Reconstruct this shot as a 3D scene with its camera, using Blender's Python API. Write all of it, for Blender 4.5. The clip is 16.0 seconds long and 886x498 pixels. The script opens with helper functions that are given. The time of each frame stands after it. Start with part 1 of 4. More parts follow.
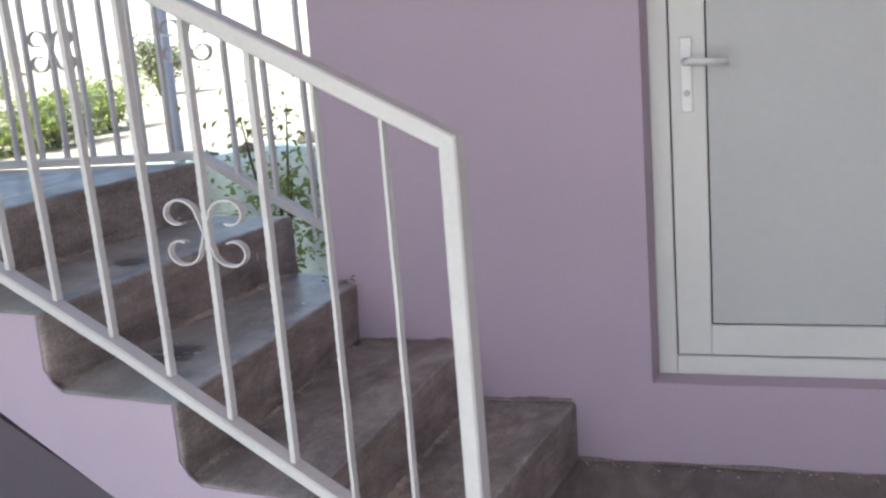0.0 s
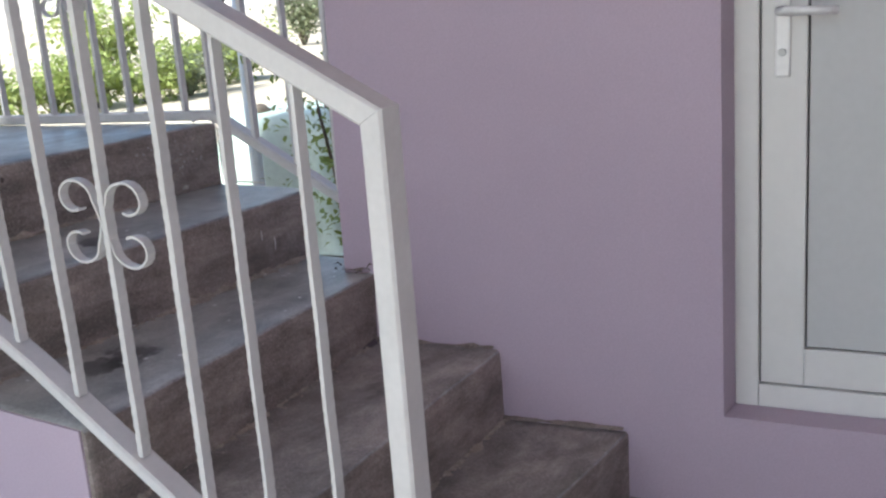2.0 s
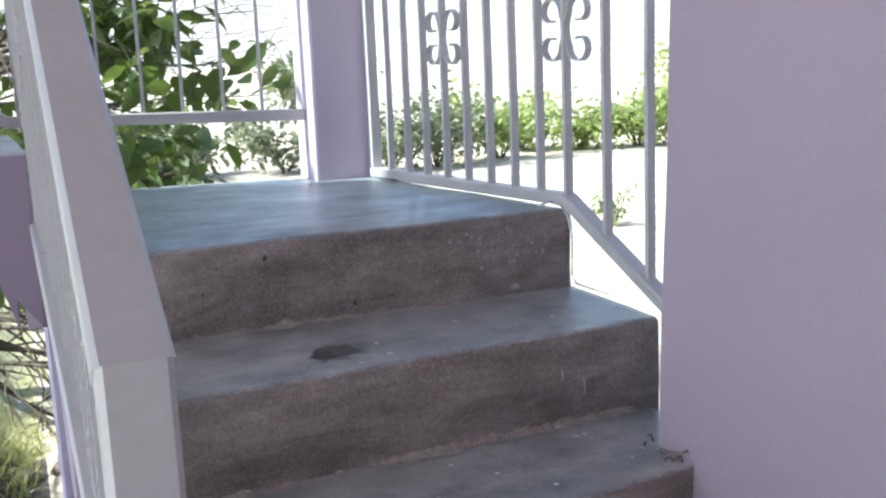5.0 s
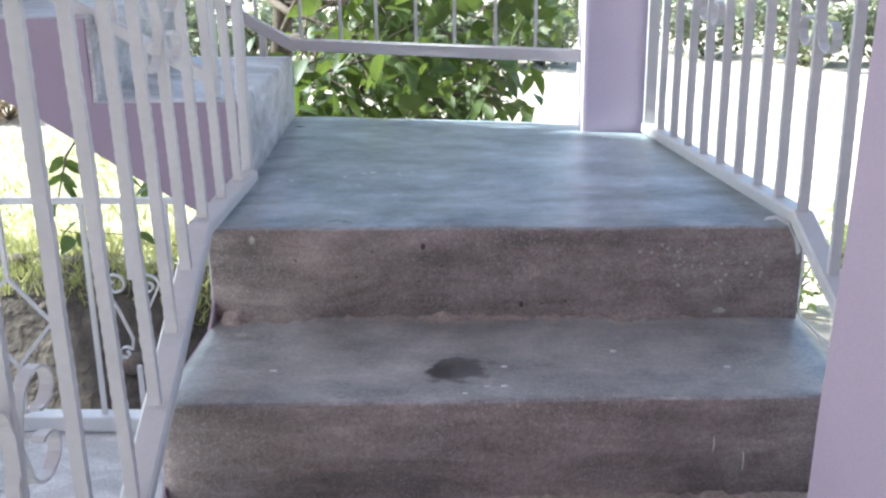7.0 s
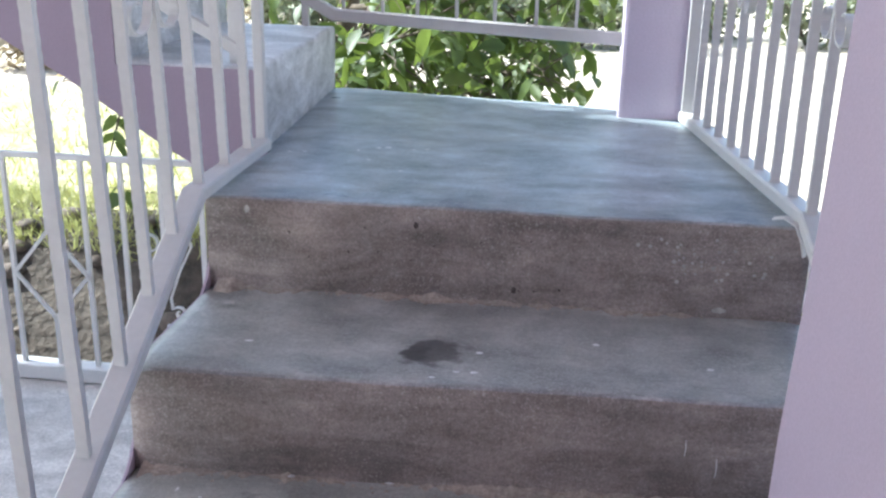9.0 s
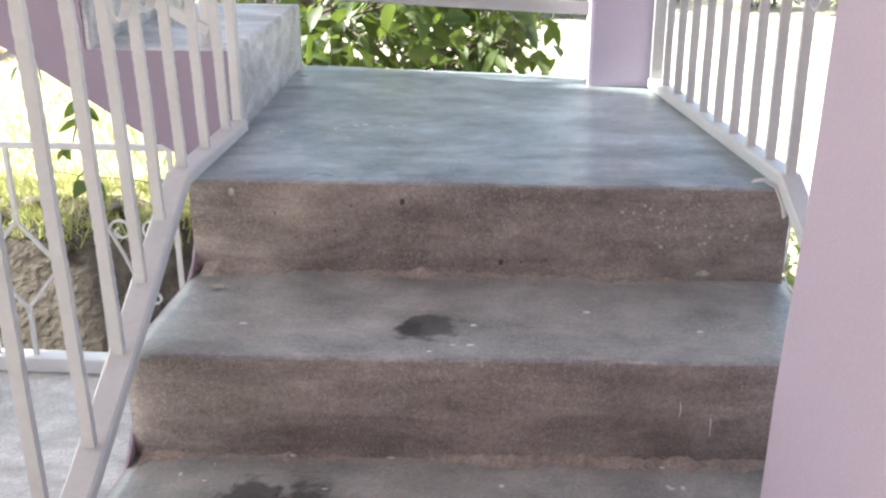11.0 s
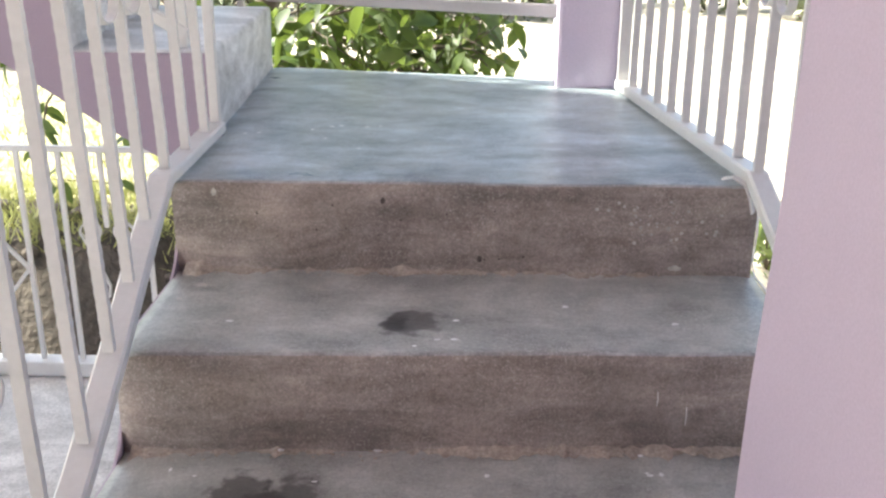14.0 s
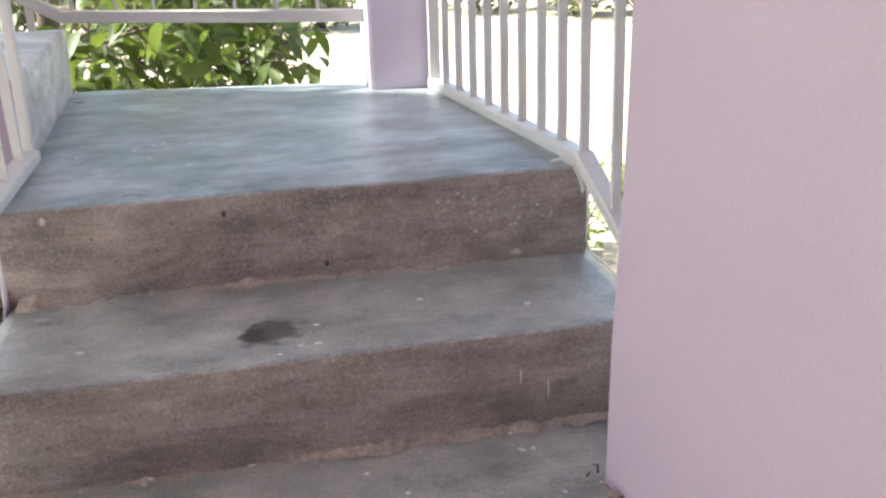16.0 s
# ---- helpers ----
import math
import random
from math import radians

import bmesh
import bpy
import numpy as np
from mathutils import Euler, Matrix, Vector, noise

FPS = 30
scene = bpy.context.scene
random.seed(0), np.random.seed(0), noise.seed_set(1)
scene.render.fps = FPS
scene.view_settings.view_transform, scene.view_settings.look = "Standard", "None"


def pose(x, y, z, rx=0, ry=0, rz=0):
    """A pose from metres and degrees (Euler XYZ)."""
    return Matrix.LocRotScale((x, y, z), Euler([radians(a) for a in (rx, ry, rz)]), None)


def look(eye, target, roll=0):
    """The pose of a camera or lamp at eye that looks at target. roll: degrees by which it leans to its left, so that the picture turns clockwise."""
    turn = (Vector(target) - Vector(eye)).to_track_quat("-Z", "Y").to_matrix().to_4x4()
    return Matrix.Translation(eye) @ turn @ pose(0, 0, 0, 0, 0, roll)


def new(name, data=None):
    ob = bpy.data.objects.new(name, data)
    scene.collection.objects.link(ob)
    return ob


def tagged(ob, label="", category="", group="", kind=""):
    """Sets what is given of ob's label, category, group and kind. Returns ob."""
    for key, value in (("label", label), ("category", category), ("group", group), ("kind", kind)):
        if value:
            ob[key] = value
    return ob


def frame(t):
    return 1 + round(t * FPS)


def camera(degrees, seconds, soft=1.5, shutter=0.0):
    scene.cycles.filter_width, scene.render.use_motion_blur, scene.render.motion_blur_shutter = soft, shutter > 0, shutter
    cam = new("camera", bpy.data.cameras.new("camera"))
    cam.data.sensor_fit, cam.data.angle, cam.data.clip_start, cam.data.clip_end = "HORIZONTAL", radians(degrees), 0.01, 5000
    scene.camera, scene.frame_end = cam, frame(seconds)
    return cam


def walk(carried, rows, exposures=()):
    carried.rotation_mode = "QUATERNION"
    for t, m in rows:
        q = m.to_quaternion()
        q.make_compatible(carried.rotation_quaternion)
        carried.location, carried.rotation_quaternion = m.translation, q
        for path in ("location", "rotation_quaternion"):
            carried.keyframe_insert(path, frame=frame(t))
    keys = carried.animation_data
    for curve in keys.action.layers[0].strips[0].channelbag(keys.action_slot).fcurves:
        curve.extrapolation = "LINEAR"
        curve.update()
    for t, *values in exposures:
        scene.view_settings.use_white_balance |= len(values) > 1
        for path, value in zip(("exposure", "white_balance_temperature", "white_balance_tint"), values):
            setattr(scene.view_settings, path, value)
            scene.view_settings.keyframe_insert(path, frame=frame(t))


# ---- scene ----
cam = camera(46.3, 16.0, soft=2.4)
PATH = [
    (0, (-2.849, -0.985, 1.346), (-1.094, -0.124, 0.923), -4.6),
    (0.5, (-2.713, -1.073, 1.338), (-0.999, -0.126, 0.935), -4.0),
    (1, (-2.526, -1.062, 1.321), (-0.769, -0.217, 0.877), -3.9),
    (1.5, (-2.369, -1.0, 1.313), (-0.637, -0.112, 0.856), -4.7),
    (2, (-2.205, -0.996, 1.291), (-0.607, 0.103, 0.803), -4.3),
    (2.5, (-2.025, -1.014, 1.342), (-0.695, 0.427, 0.946), -1.3),
    (3, (-1.9, -0.976, 1.353), (-0.73, 0.601, 0.973), -2.2),
    (3.2, (-1.823, -0.946, 1.356), (-0.704, 0.677, 1.023), -2.4),
    (5.5, (-1.054, -0.7, 1.309), (-0.508, 1.178, 0.889), -2.5),
    (6, (-0.925, -0.597, 1.463), (-0.607, 1.296, 0.902), -2.1),
    (6.5, (-0.775, -0.609, 1.506), (-0.563, 1.304, 0.963), -1.3),
    (7, (-0.609, -0.623, 1.516), (-0.688, 1.284, 0.917), -0.7),
    (7.5, (-0.582, -0.586, 1.514), (-0.676, 1.314, 0.896), -0.3),
    (8, (-0.575, -0.557, 1.514), (-0.684, 1.341, 0.893), -1.3),
    (8.5, (-0.487, -0.551, 1.517), (-0.722, 1.331, 0.881), -0.0),
    (9, (-0.415, -0.571, 1.514), (-0.674, 1.306, 0.871), 1.2),
    (11.5, (-0.49, -0.601, 1.524), (-0.642, 1.267, 0.827), -0.4),
    (12, (-0.501, -0.614, 1.525), (-0.611, 1.269, 0.86), -0.5),
    (12.5, (-0.525, -0.617, 1.535), (-0.513, 1.281, 0.904), -1.4),
    (13, (-0.524, -0.633, 1.537), (-0.556, 1.259, 0.888), 0.4),
    (13.5, (-0.518, -0.644, 1.534), (-0.569, 1.243, 0.873), 0.3),
    (14, (-0.523, -0.641, 1.53), (-0.605, 1.235, 0.842), 0.2),
    (14.5, (-0.527, -0.633, 1.526), (-0.614, 1.242, 0.835), 0.0),
    (15, (-0.549, -0.62, 1.524), (-0.509, 1.258, 0.837), -1.3),
    (15.5, (-0.617, -0.598, 1.514), (-0.445, 1.274, 0.832), -1.9),
    (16, (-0.621, -0.66, 1.515), (-0.316, 1.199, 0.842), -1.9),
]
EXPOSURES = [(0.0, 0.95, 5880, 4), (2.0, 0.85, 5820, 3), (2.5, 0.88, 5780, 1), (3.0, 1.02, 5720, 0), (5.5, 1.16, 5500, 1), (6.0, 1.45, 5520, 1), (6.5, 1.54, 5520, 1), (7.0, 1.45, 5520, 2), (9.0, 1.45, 5520, 2), (11.5, 1.79, 6400, 2), (15.0, 1.78, 6430, 2), (16.0, 1.70, 6450, 2)]
walk(cam, [(t, look(eye, target, roll)) for t, eye, target, roll in PATH], EXPOSURES)

# ---- world and sun ----
SUN_TO = Vector((-0.68, 0.14, 0.72)).normalized()      # towards the sun
world = bpy.data.worlds.new("sky")
scene.world = world
world.use_nodes = True
wn = world.node_tree
sky = wn.nodes.new("ShaderNodeTexSky")
sky.sky_type = "NISHITA"
sky.sun_disc = False
sky.sun_elevation = math.asin(SUN_TO.z)
sky.sun_rotation = math.atan2(SUN_TO.x, SUN_TO.y)
sky.dust_density = 2.5
wn.nodes["Background"].inputs["Strength"].default_value = 0.15
wn.links.new(sky.outputs["Color"], wn.nodes["Background"].inputs["Color"])
sun_data = bpy.data.lights.new("sun", "SUN")
sun_data.energy, sun_data.angle, sun_data.color = 5.0, radians(1.5), (1.0, 0.94, 0.84)
sun = new("sun", sun_data)
sun.matrix_world = look(SUN_TO * 30, (0, 0, 0))


# ---- materials ----
def material(name, base, second, scale=4.0, rough=0.7, metal=0.0, grain=60.0, bump=0.15, spread=0.5, fine=0.25, coat=0.0, relief=0.004):
    """Two colours mixed by a broad noise, darkened and lightened a little by a fine one, with a fine relief."""
    m = bpy.data.materials.new(name)
    m.use_nodes = True
    t = m.node_tree
    b = t.nodes["Principled BSDF"]
    tc = t.nodes.new("ShaderNodeTexCoord")
    geo = t.nodes.new("ShaderNodeNewGeometry")
    n1 = t.nodes.new("ShaderNodeTexNoise")
    n1.inputs["Scale"].default_value, n1.inputs["Detail"].default_value, n1.inputs["Roughness"].default_value = scale, 8, 0.62
    n2 = t.nodes.new("ShaderNodeTexNoise")
    n2.inputs["Scale"].default_value, n2.inputs["Detail"].default_value = grain, 4
    for n in (n1, n2):
        t.links.new(geo.outputs["Position"], n.inputs["Vector"])
    ramp = t.nodes.new("ShaderNodeValToRGB")
    ramp.color_ramp.elements[0].position, ramp.color_ramp.elements[1].position = 0.5 - spread / 2, 0.5 + spread / 2
    ramp.color_ramp.elements[0].color, ramp.color_ramp.elements[1].color = (*base, 1), (*second, 1)
    t.links.new(n1.outputs["Fac"], ramp.inputs["Fac"])
    mr = t.nodes.new("ShaderNodeMapRange")
    mr.inputs["From Min"].default_value, mr.inputs["From Max"].default_value = 0.3, 0.7
    mr.inputs["To Min"].default_value, mr.inputs["To Max"].default_value = 1 - fine, 1 + fine
    t.links.new(n2.outputs["Fac"], mr.inputs["Value"])
    mul = t.nodes.new("ShaderNodeVectorMath")
    mul.operation = "SCALE"
    t.links.new(ramp.outputs["Color"], mul.inputs[0])
    t.links.new(mr.outputs["Result"], mul.inputs["Scale"])
    t.links.new(mul.outputs["Vector"], b.inputs["Base Color"])
    b.inputs["Roughness"].default_value, b.inputs["Metallic"].default_value = rough, metal
    b.inputs["Coat Weight"].default_value = coat
    bp = t.nodes.new("ShaderNodeBump")
    bp.inputs["Strength"].default_value, bp.inputs["Distance"].default_value = bump, relief
    t.links.new(n2.outputs["Fac"], bp.inputs["Height"])
    t.links.new(bp.outputs["Normal"], b.inputs["Normal"])
    return m


def concrete(name, worn, dirt, speck, rough, scale, streak=0.2, grit=0.15, cover=0.5, dust=(0.4, 0.37, 0.32), dusty=0.0, wipe=0.24):
    """Cast concrete: worn and dirty areas, pale aggregate specks and small dark pits."""
    m = material(name, worn, dirt, scale, rough, 0, 120, 0.22 + 0.6 * max(0, grit - 0.15), 0.36, 0.10 + 0.45 * grit)
    # broad streaks along the trowel's way
    t = m.node_tree
    b = t.nodes["Principled BSDF"]
    geo = next(n for n in t.nodes if n.type == "NEW_GEOMETRY")
    if dusty:        # patches of dry dust, with ragged edges
        du = t.nodes.new("ShaderNodeTexNoise")
        du.inputs["Scale"].default_value, du.inputs["Detail"].default_value, du.inputs["Roughness"].default_value = 9.0, 9, 0.72
        du.inputs["Distortion"].default_value = 0.8
        t.links.new(geo.outputs["Position"], du.inputs["Vector"])
        dm = t.nodes.new("ShaderNodeMapRange")
        dm.inputs["From Min"].default_value, dm.inputs["From Max"].default_value = 0.48, 0.64
        dm.inputs["To Min"].default_value, dm.inputs["To Max"].default_value = 0.0, dusty
        t.links.new(du.outputs["Fac"], dm.inputs["Value"])
        dx = t.nodes.new("ShaderNodeMix")
        dx.data_type = "RGBA"
        dx.inputs["B"].default_value = (*dust, 1)
        t.links.new(dm.outputs["Result"], dx.inputs["Factor"])
        t.links.new(b.inputs["Base Color"].links[0].from_socket, dx.inputs["A"])
        t.links.new(dx.outputs["Result"], b.inputs["Base Color"])
    sc = t.nodes.new("ShaderNodeVectorMath")
    sc.operation = "MULTIPLY"
    sc.inputs[1].default_value = (3.0, 8.0, 16.0)
    t.links.new(geo.outputs["Position"], sc.inputs[0])
    st = t.nodes.new("ShaderNodeTexNoise")
    st.inputs["Scale"].default_value, st.inputs["Detail"].default_value, st.inputs["Distortion"].default_value = 1.0, 9, 0.9
    st.inputs["Roughness"].default_value = 0.66
    t.links.new(sc.outputs["Vector"], st.inputs["Vector"])
    sm = t.nodes.new("ShaderNodeMapRange")
    sm.inputs["From Min"].default_value, sm.inputs["From Max"].default_value = 0.32, 0.68
    sm.inputs["To Min"].default_value, sm.inputs["To Max"].default_value = 1 - streak, 1 + streak
    t.links.new(st.outputs["Fac"], sm.inputs["Value"])
    sv = t.nodes.new("ShaderNodeVectorMath")
    sv.operation = "SCALE"
    t.links.new(b.inputs["Base Color"].links[0].from_socket, sv.inputs[0])
    t.links.new(sm.outputs["Result"], sv.inputs["Scale"])
    t.links.new(sv.outputs["Vector"], b.inputs["Base Color"])
    vor = t.nodes.new("ShaderNodeTexNoise")
    vor.inputs["Scale"].default_value, vor.inputs["Detail"].default_value, vor.inputs["Roughness"].default_value = 260, 3, 0.7
    t.links.new(geo.outputs["Position"], vor.inputs["Vector"])
    gm = t.nodes.new("ShaderNodeMapRange")
    gm.inputs["From Min"].default_value, gm.inputs["From Max"].default_value = 0.3, 0.7
    gm.inputs["To Min"].default_value, gm.inputs["To Max"].default_value = 1 - 1.6 * grit, 1 + 1.6 * grit
    t.links.new(vor.outputs["Fac"], gm.inputs["Value"])
    gv_ = t.nodes.new("ShaderNodeVectorMath")
    gv_.operation = "SCALE"
    t.links.new(b.inputs["Base Color"].links[0].from_socket, gv_.inputs[0])
    t.links.new(gm.outputs["Result"], gv_.inputs["Scale"])
    t.links.new(gv_.outputs["Vector"], b.inputs["Base Color"])
    # broad wiped stains, longer along the step than across it
    ws = t.nodes.new("ShaderNodeVectorMath")
    ws.operation = "MULTIPLY"
    ws.inputs[1].default_value = (1.7, 3.4, 6.5)
    t.links.new(geo.outputs["Position"], ws.inputs[0])
    wt = t.nodes.new("ShaderNodeTexNoise")
    wt.inputs["Scale"].default_value, wt.inputs["Detail"].default_value, wt.inputs["Distortion"].default_value = 1.4, 6, 1.6
    wt.inputs["Roughness"].default_value = 0.6
    t.links.new(ws.outputs["Vector"], wt.inputs["Vector"])
    wm = t.nodes.new("ShaderNodeMapRange")
    wm.inputs["From Min"].default_value, wm.inputs["From Max"].default_value = 0.36, 0.62
    wm.inputs["To Min"].default_value, wm.inputs["To Max"].default_value = 1 - wipe, 1 + wipe * 0.8
    t.links.new(wt.outputs["Fac"], wm.inputs["Value"])
    wv = t.nodes.new("ShaderNodeVectorMath")
    wv.operation = "SCALE"
    t.links.new(b.inputs["Base Color"].links[0].from_socket, wv.inputs[0])
    t.links.new(wm.outputs["Result"], wv.inputs["Scale"])
    t.links.new(wv.outputs["Vector"], b.inputs["Base Color"])
    lim = t.nodes.new("ShaderNodeMapRange")
    lim.inputs["From Min"].default_value, lim.inputs["From Max"].default_value = 0.63 - 0.14 * cover, 0.76 - 0.12 * cover
    lim.inputs["To Min"].default_value, lim.inputs["To Max"].default_value = 0.0, 0.75
    t.links.new(vor.outputs["Fac"], lim.inputs["Value"])
    big = t.nodes.new("ShaderNodeTexNoise")
    big.inputs["Scale"].default_value, big.inputs["Detail"].default_value = 6, 5
    t.links.new(geo.outputs["Position"], big.inputs["Vector"])
    gate = t.nodes.new("ShaderNodeMapRange")
    gate.inputs["From Min"].default_value, gate.inputs["From Max"].default_value = 0.36, 0.62
    t.links.new(big.outputs["Fac"], gate.inputs["Value"])
    both = t.nodes.new("ShaderNodeMath")
    both.operation = "MULTIPLY"
    t.links.new(lim.outputs["Result"], both.inputs[0])
    t.links.new(gate.outputs["Result"], both.inputs[1])
    mix = t.nodes.new("ShaderNodeMix")
    mix.data_type = "RGBA"
    mix.inputs["B"].default_value = (*speck, 1)
    t.links.new(both.outputs["Value"], mix.inputs["Factor"])
    t.links.new(b.inputs["Base Color"].links[0].from_socket, mix.inputs["A"])
    t.links.new(mix.outputs["Result"], b.inputs["Base Color"])
    ro = t.nodes.new("ShaderNodeMapRange")
    ro.inputs["To Min"].default_value, ro.inputs["To Max"].default_value = rough - 0.15, rough + 0.15
    t.links.new(big.outputs["Fac"], ro.inputs["Value"])
    t.links.new(ro.outputs["Result"], b.inputs["Roughness"])
    return m


def leaf_material(name, a, b_, through_colour, thin=0.3):
    m = material(name, a, b_, 3.0, 0.5, 0, 30, 0.1, 0.4, 0.25)
    t = m.node_tree
    out, b = t.nodes["Material Output"], t.nodes["Principled BSDF"]
    oi = t.nodes.new("ShaderNodeNewGeometry")
    hs = t.nodes.new("ShaderNodeHueSaturation")
    mr = t.nodes.new("ShaderNodeMapRange")
    mr.inputs["To Min"].default_value, mr.inputs["To Max"].default_value = 0.65, 1.4
    t.links.new(oi.outputs["Random Per Island"], mr.inputs["Value"])
    t.links.new(mr.outputs["Result"], hs.inputs["Value"])
    t.links.new(b.inputs["Base Color"].links[0].from_socket, hs.inputs["Color"])
    t.links.new(hs.outputs["Color"], b.inputs["Base Color"])
    tr = t.nodes.new("ShaderNodeBsdfTranslucent")
    tr.inputs["Color"].default_value = (*through_colour, 1)
    mix = t.nodes.new("ShaderNodeMixShader")
    mix.inputs["Fac"].default_value = thin
    t.links.new(b.outputs["BSDF"], mix.inputs[1])
    t.links.new(tr.outputs["BSDF"], mix.inputs[2])
    t.links.new(mix.outputs["Shader"], out.inputs["Surface"])
    return m


LILAC = material("lilac_plaster", (0.45, 0.372, 0.446), (0.508, 0.418, 0.492), 1.8, 0.75, 0, 220, 0.13, 0.6, 0.05, 0, 0.002)
# The wall's lilac, with the upper flight's shade put into the colour.
SHADED_LILAC = material("lilac_plaster_in_shade", (0.28, 0.222, 0.288), (0.325, 0.262, 0.33), 1.8, 0.75, 0, 220, 0.13, 0.6, 0.05, 0, 0.002)
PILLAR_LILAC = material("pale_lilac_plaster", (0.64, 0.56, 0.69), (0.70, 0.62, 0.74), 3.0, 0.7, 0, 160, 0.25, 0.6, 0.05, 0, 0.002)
SLATE = material("dark_slate", (0.098, 0.080, 0.095), (0.125, 0.103, 0.119), 2.0, 0.8, 0, 150, 0.2, 0.6, 0.06)
# Worn landing concrete; the blue of the reflected sky is put into its colour.
TREAD = concrete("worn_sky_tinted_concrete", (0.212, 0.254, 0.28), (0.44, 0.505, 0.54), (0.6, 0.6, 0.6), 0.34, 9.0, 0.15, 0.07, 0.4, (0.365, 0.39, 0.38), 0.45)
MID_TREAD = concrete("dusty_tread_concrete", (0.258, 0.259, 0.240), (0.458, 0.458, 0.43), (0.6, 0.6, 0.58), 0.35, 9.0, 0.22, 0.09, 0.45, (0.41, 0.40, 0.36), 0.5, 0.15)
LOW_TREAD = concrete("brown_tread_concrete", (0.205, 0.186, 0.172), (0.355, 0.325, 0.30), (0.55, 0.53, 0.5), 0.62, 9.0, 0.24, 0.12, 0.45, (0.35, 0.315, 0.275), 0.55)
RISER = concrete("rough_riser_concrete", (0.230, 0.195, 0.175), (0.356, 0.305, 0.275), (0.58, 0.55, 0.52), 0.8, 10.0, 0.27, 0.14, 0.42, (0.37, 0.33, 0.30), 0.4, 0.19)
NOSE = concrete("worn_pale_step_edge", (0.24, 0.23, 0.225), (0.42, 0.415, 0.405), (0.52, 0.51, 0.50), 0.55, 22.0, 0.25, 0.12, 0.4)
SMOOTH = concrete("smooth_grey_concrete", (0.44, 0.45, 0.46), (0.62, 0.62, 0.62), (0.75, 0.75, 0.75), 0.5, 5.0)
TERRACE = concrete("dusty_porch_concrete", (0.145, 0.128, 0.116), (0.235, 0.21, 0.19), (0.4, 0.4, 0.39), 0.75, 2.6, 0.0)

# Added split: the outer floor is paler so it looks bright and bounces light.
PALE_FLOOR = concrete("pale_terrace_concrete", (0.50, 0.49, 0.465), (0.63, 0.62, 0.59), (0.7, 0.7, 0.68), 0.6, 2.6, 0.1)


def stain_into(m, spots, dark):
    """Dark damp stains with ragged soft edges, at (x, y, z, radius)."""
    t = m.node_tree
    b = t.nodes["Principled BSDF"]
    geo = next(n for n in t.nodes if n.type == "NEW_GEOMETRY")
    rag = t.nodes.new("ShaderNodeTexNoise")
    rag.inputs["Scale"].default_value, rag.inputs["Detail"].default_value = 34, 7
    t.links.new(geo.outputs["Position"], rag.inputs["Vector"])
    for x, y, z, r in spots:
        d = t.nodes.new("ShaderNodeVectorMath")
        d.operation = "DISTANCE"
        t.links.new(geo.outputs["Position"], d.inputs[0])
        d.inputs[1].default_value = (x, y, z)
        mad = t.nodes.new("ShaderNodeMath")
        mad.operation = "MULTIPLY_ADD"
        mad.inputs[1].default_value = r * 2.0
        t.links.new(rag.outputs["Fac"], mad.inputs[0])
        t.links.new(d.outputs["Value"], mad.inputs[2])
        mr = t.nodes.new("ShaderNodeMapRange")
        mr.interpolation_type = "SMOOTHSTEP"
        mr.inputs["From Min"].default_value, mr.inputs["From Max"].default_value = r * 1.65, r * 2.2
        mr.inputs["To Min"].default_value, mr.inputs["To Max"].default_value = 0.76, 0.0
        t.links.new(mad.outputs["Value"], mr.inputs["Value"])
        mix = t.nodes.new("ShaderNodeMix")
        mix.data_type = "RGBA"
        mix.inputs["B"].default_value = (*dark, 1)
        t.links.new(mr.outputs["Result"], mix.inputs["Factor"])
        t.links.new(b.inputs["Base Color"].links[0].from_socket, mix.inputs["A"])
        t.links.new(mix.outputs["Result"], b.inputs["Base Color"])


stain_into(MID_TREAD, [(-0.656, 1.074, 0.76, 0.054), (-0.684, 1.063, 0.76, 0.03), (-0.916, 0.80, 0.57, 0.056), (-0.83, 0.795, 0.57, 0.056), (-0.87, 0.772, 0.57, 0.045)], (0.05, 0.046, 0.044))
WHITE = material("white_metal_paint", (0.60, 0.59, 0.57), (0.67, 0.66, 0.64), 9.0, 0.38, 0, 90, 0.12, 0.5, 0.03, 0, 0.002)
BLUEPIPE = material("pale_blue_paint", (0.60, 0.70, 0.85), (0.66, 0.75, 0.88), 7.0, 0.4, 0, 90, 0.15, 0.5, 0.05)
PVC = material("white_plastic", (0.68, 0.68, 0.65), (0.73, 0.73, 0.70), 3.0, 0.35, 0, 40, 0.03, 0.5, 0.015)
PANEL = material("grey_white_door_panel", (0.52, 0.53, 0.52), (0.56, 0.57, 0.56), 2.0, 0.5, 0, 50, 0.04, 0.5, 0.02)
GASKET = material("black_rubber", (0.02, 0.02, 0.02), (0.03, 0.03, 0.03), 4, 0.6)
METAL = material("satin_metal", (0.74, 0.74, 0.73), (0.79, 0.79, 0.78), 8, 0.35, 0.2, 80, 0.05, 0.5, 0.03)
DIRT = material("sandy_dirt", (0.29, 0.25, 0.212), (0.54, 0.475, 0.40), 40, 0.95, 0, 160, 0.5, 0.5, 0.15)
GRIME = material("dusty_grime", (0.17, 0.14, 0.125), (0.34, 0.29, 0.26), 18, 0.95, 0, 160, 0.6, 0.5, 0.3)
CHIP = material("pale_mortar", (0.44, 0.425, 0.395), (0.54, 0.525, 0.49), 20, 0.9)
DOT = material("white_paint_splash", (0.75, 0.75, 0.74), (0.8, 0.8, 0.8), 5, 0.5)
PIT = material("dark_pit", (0.075, 0.062, 0.055), (0.11, 0.095, 0.085), 30, 0.9)
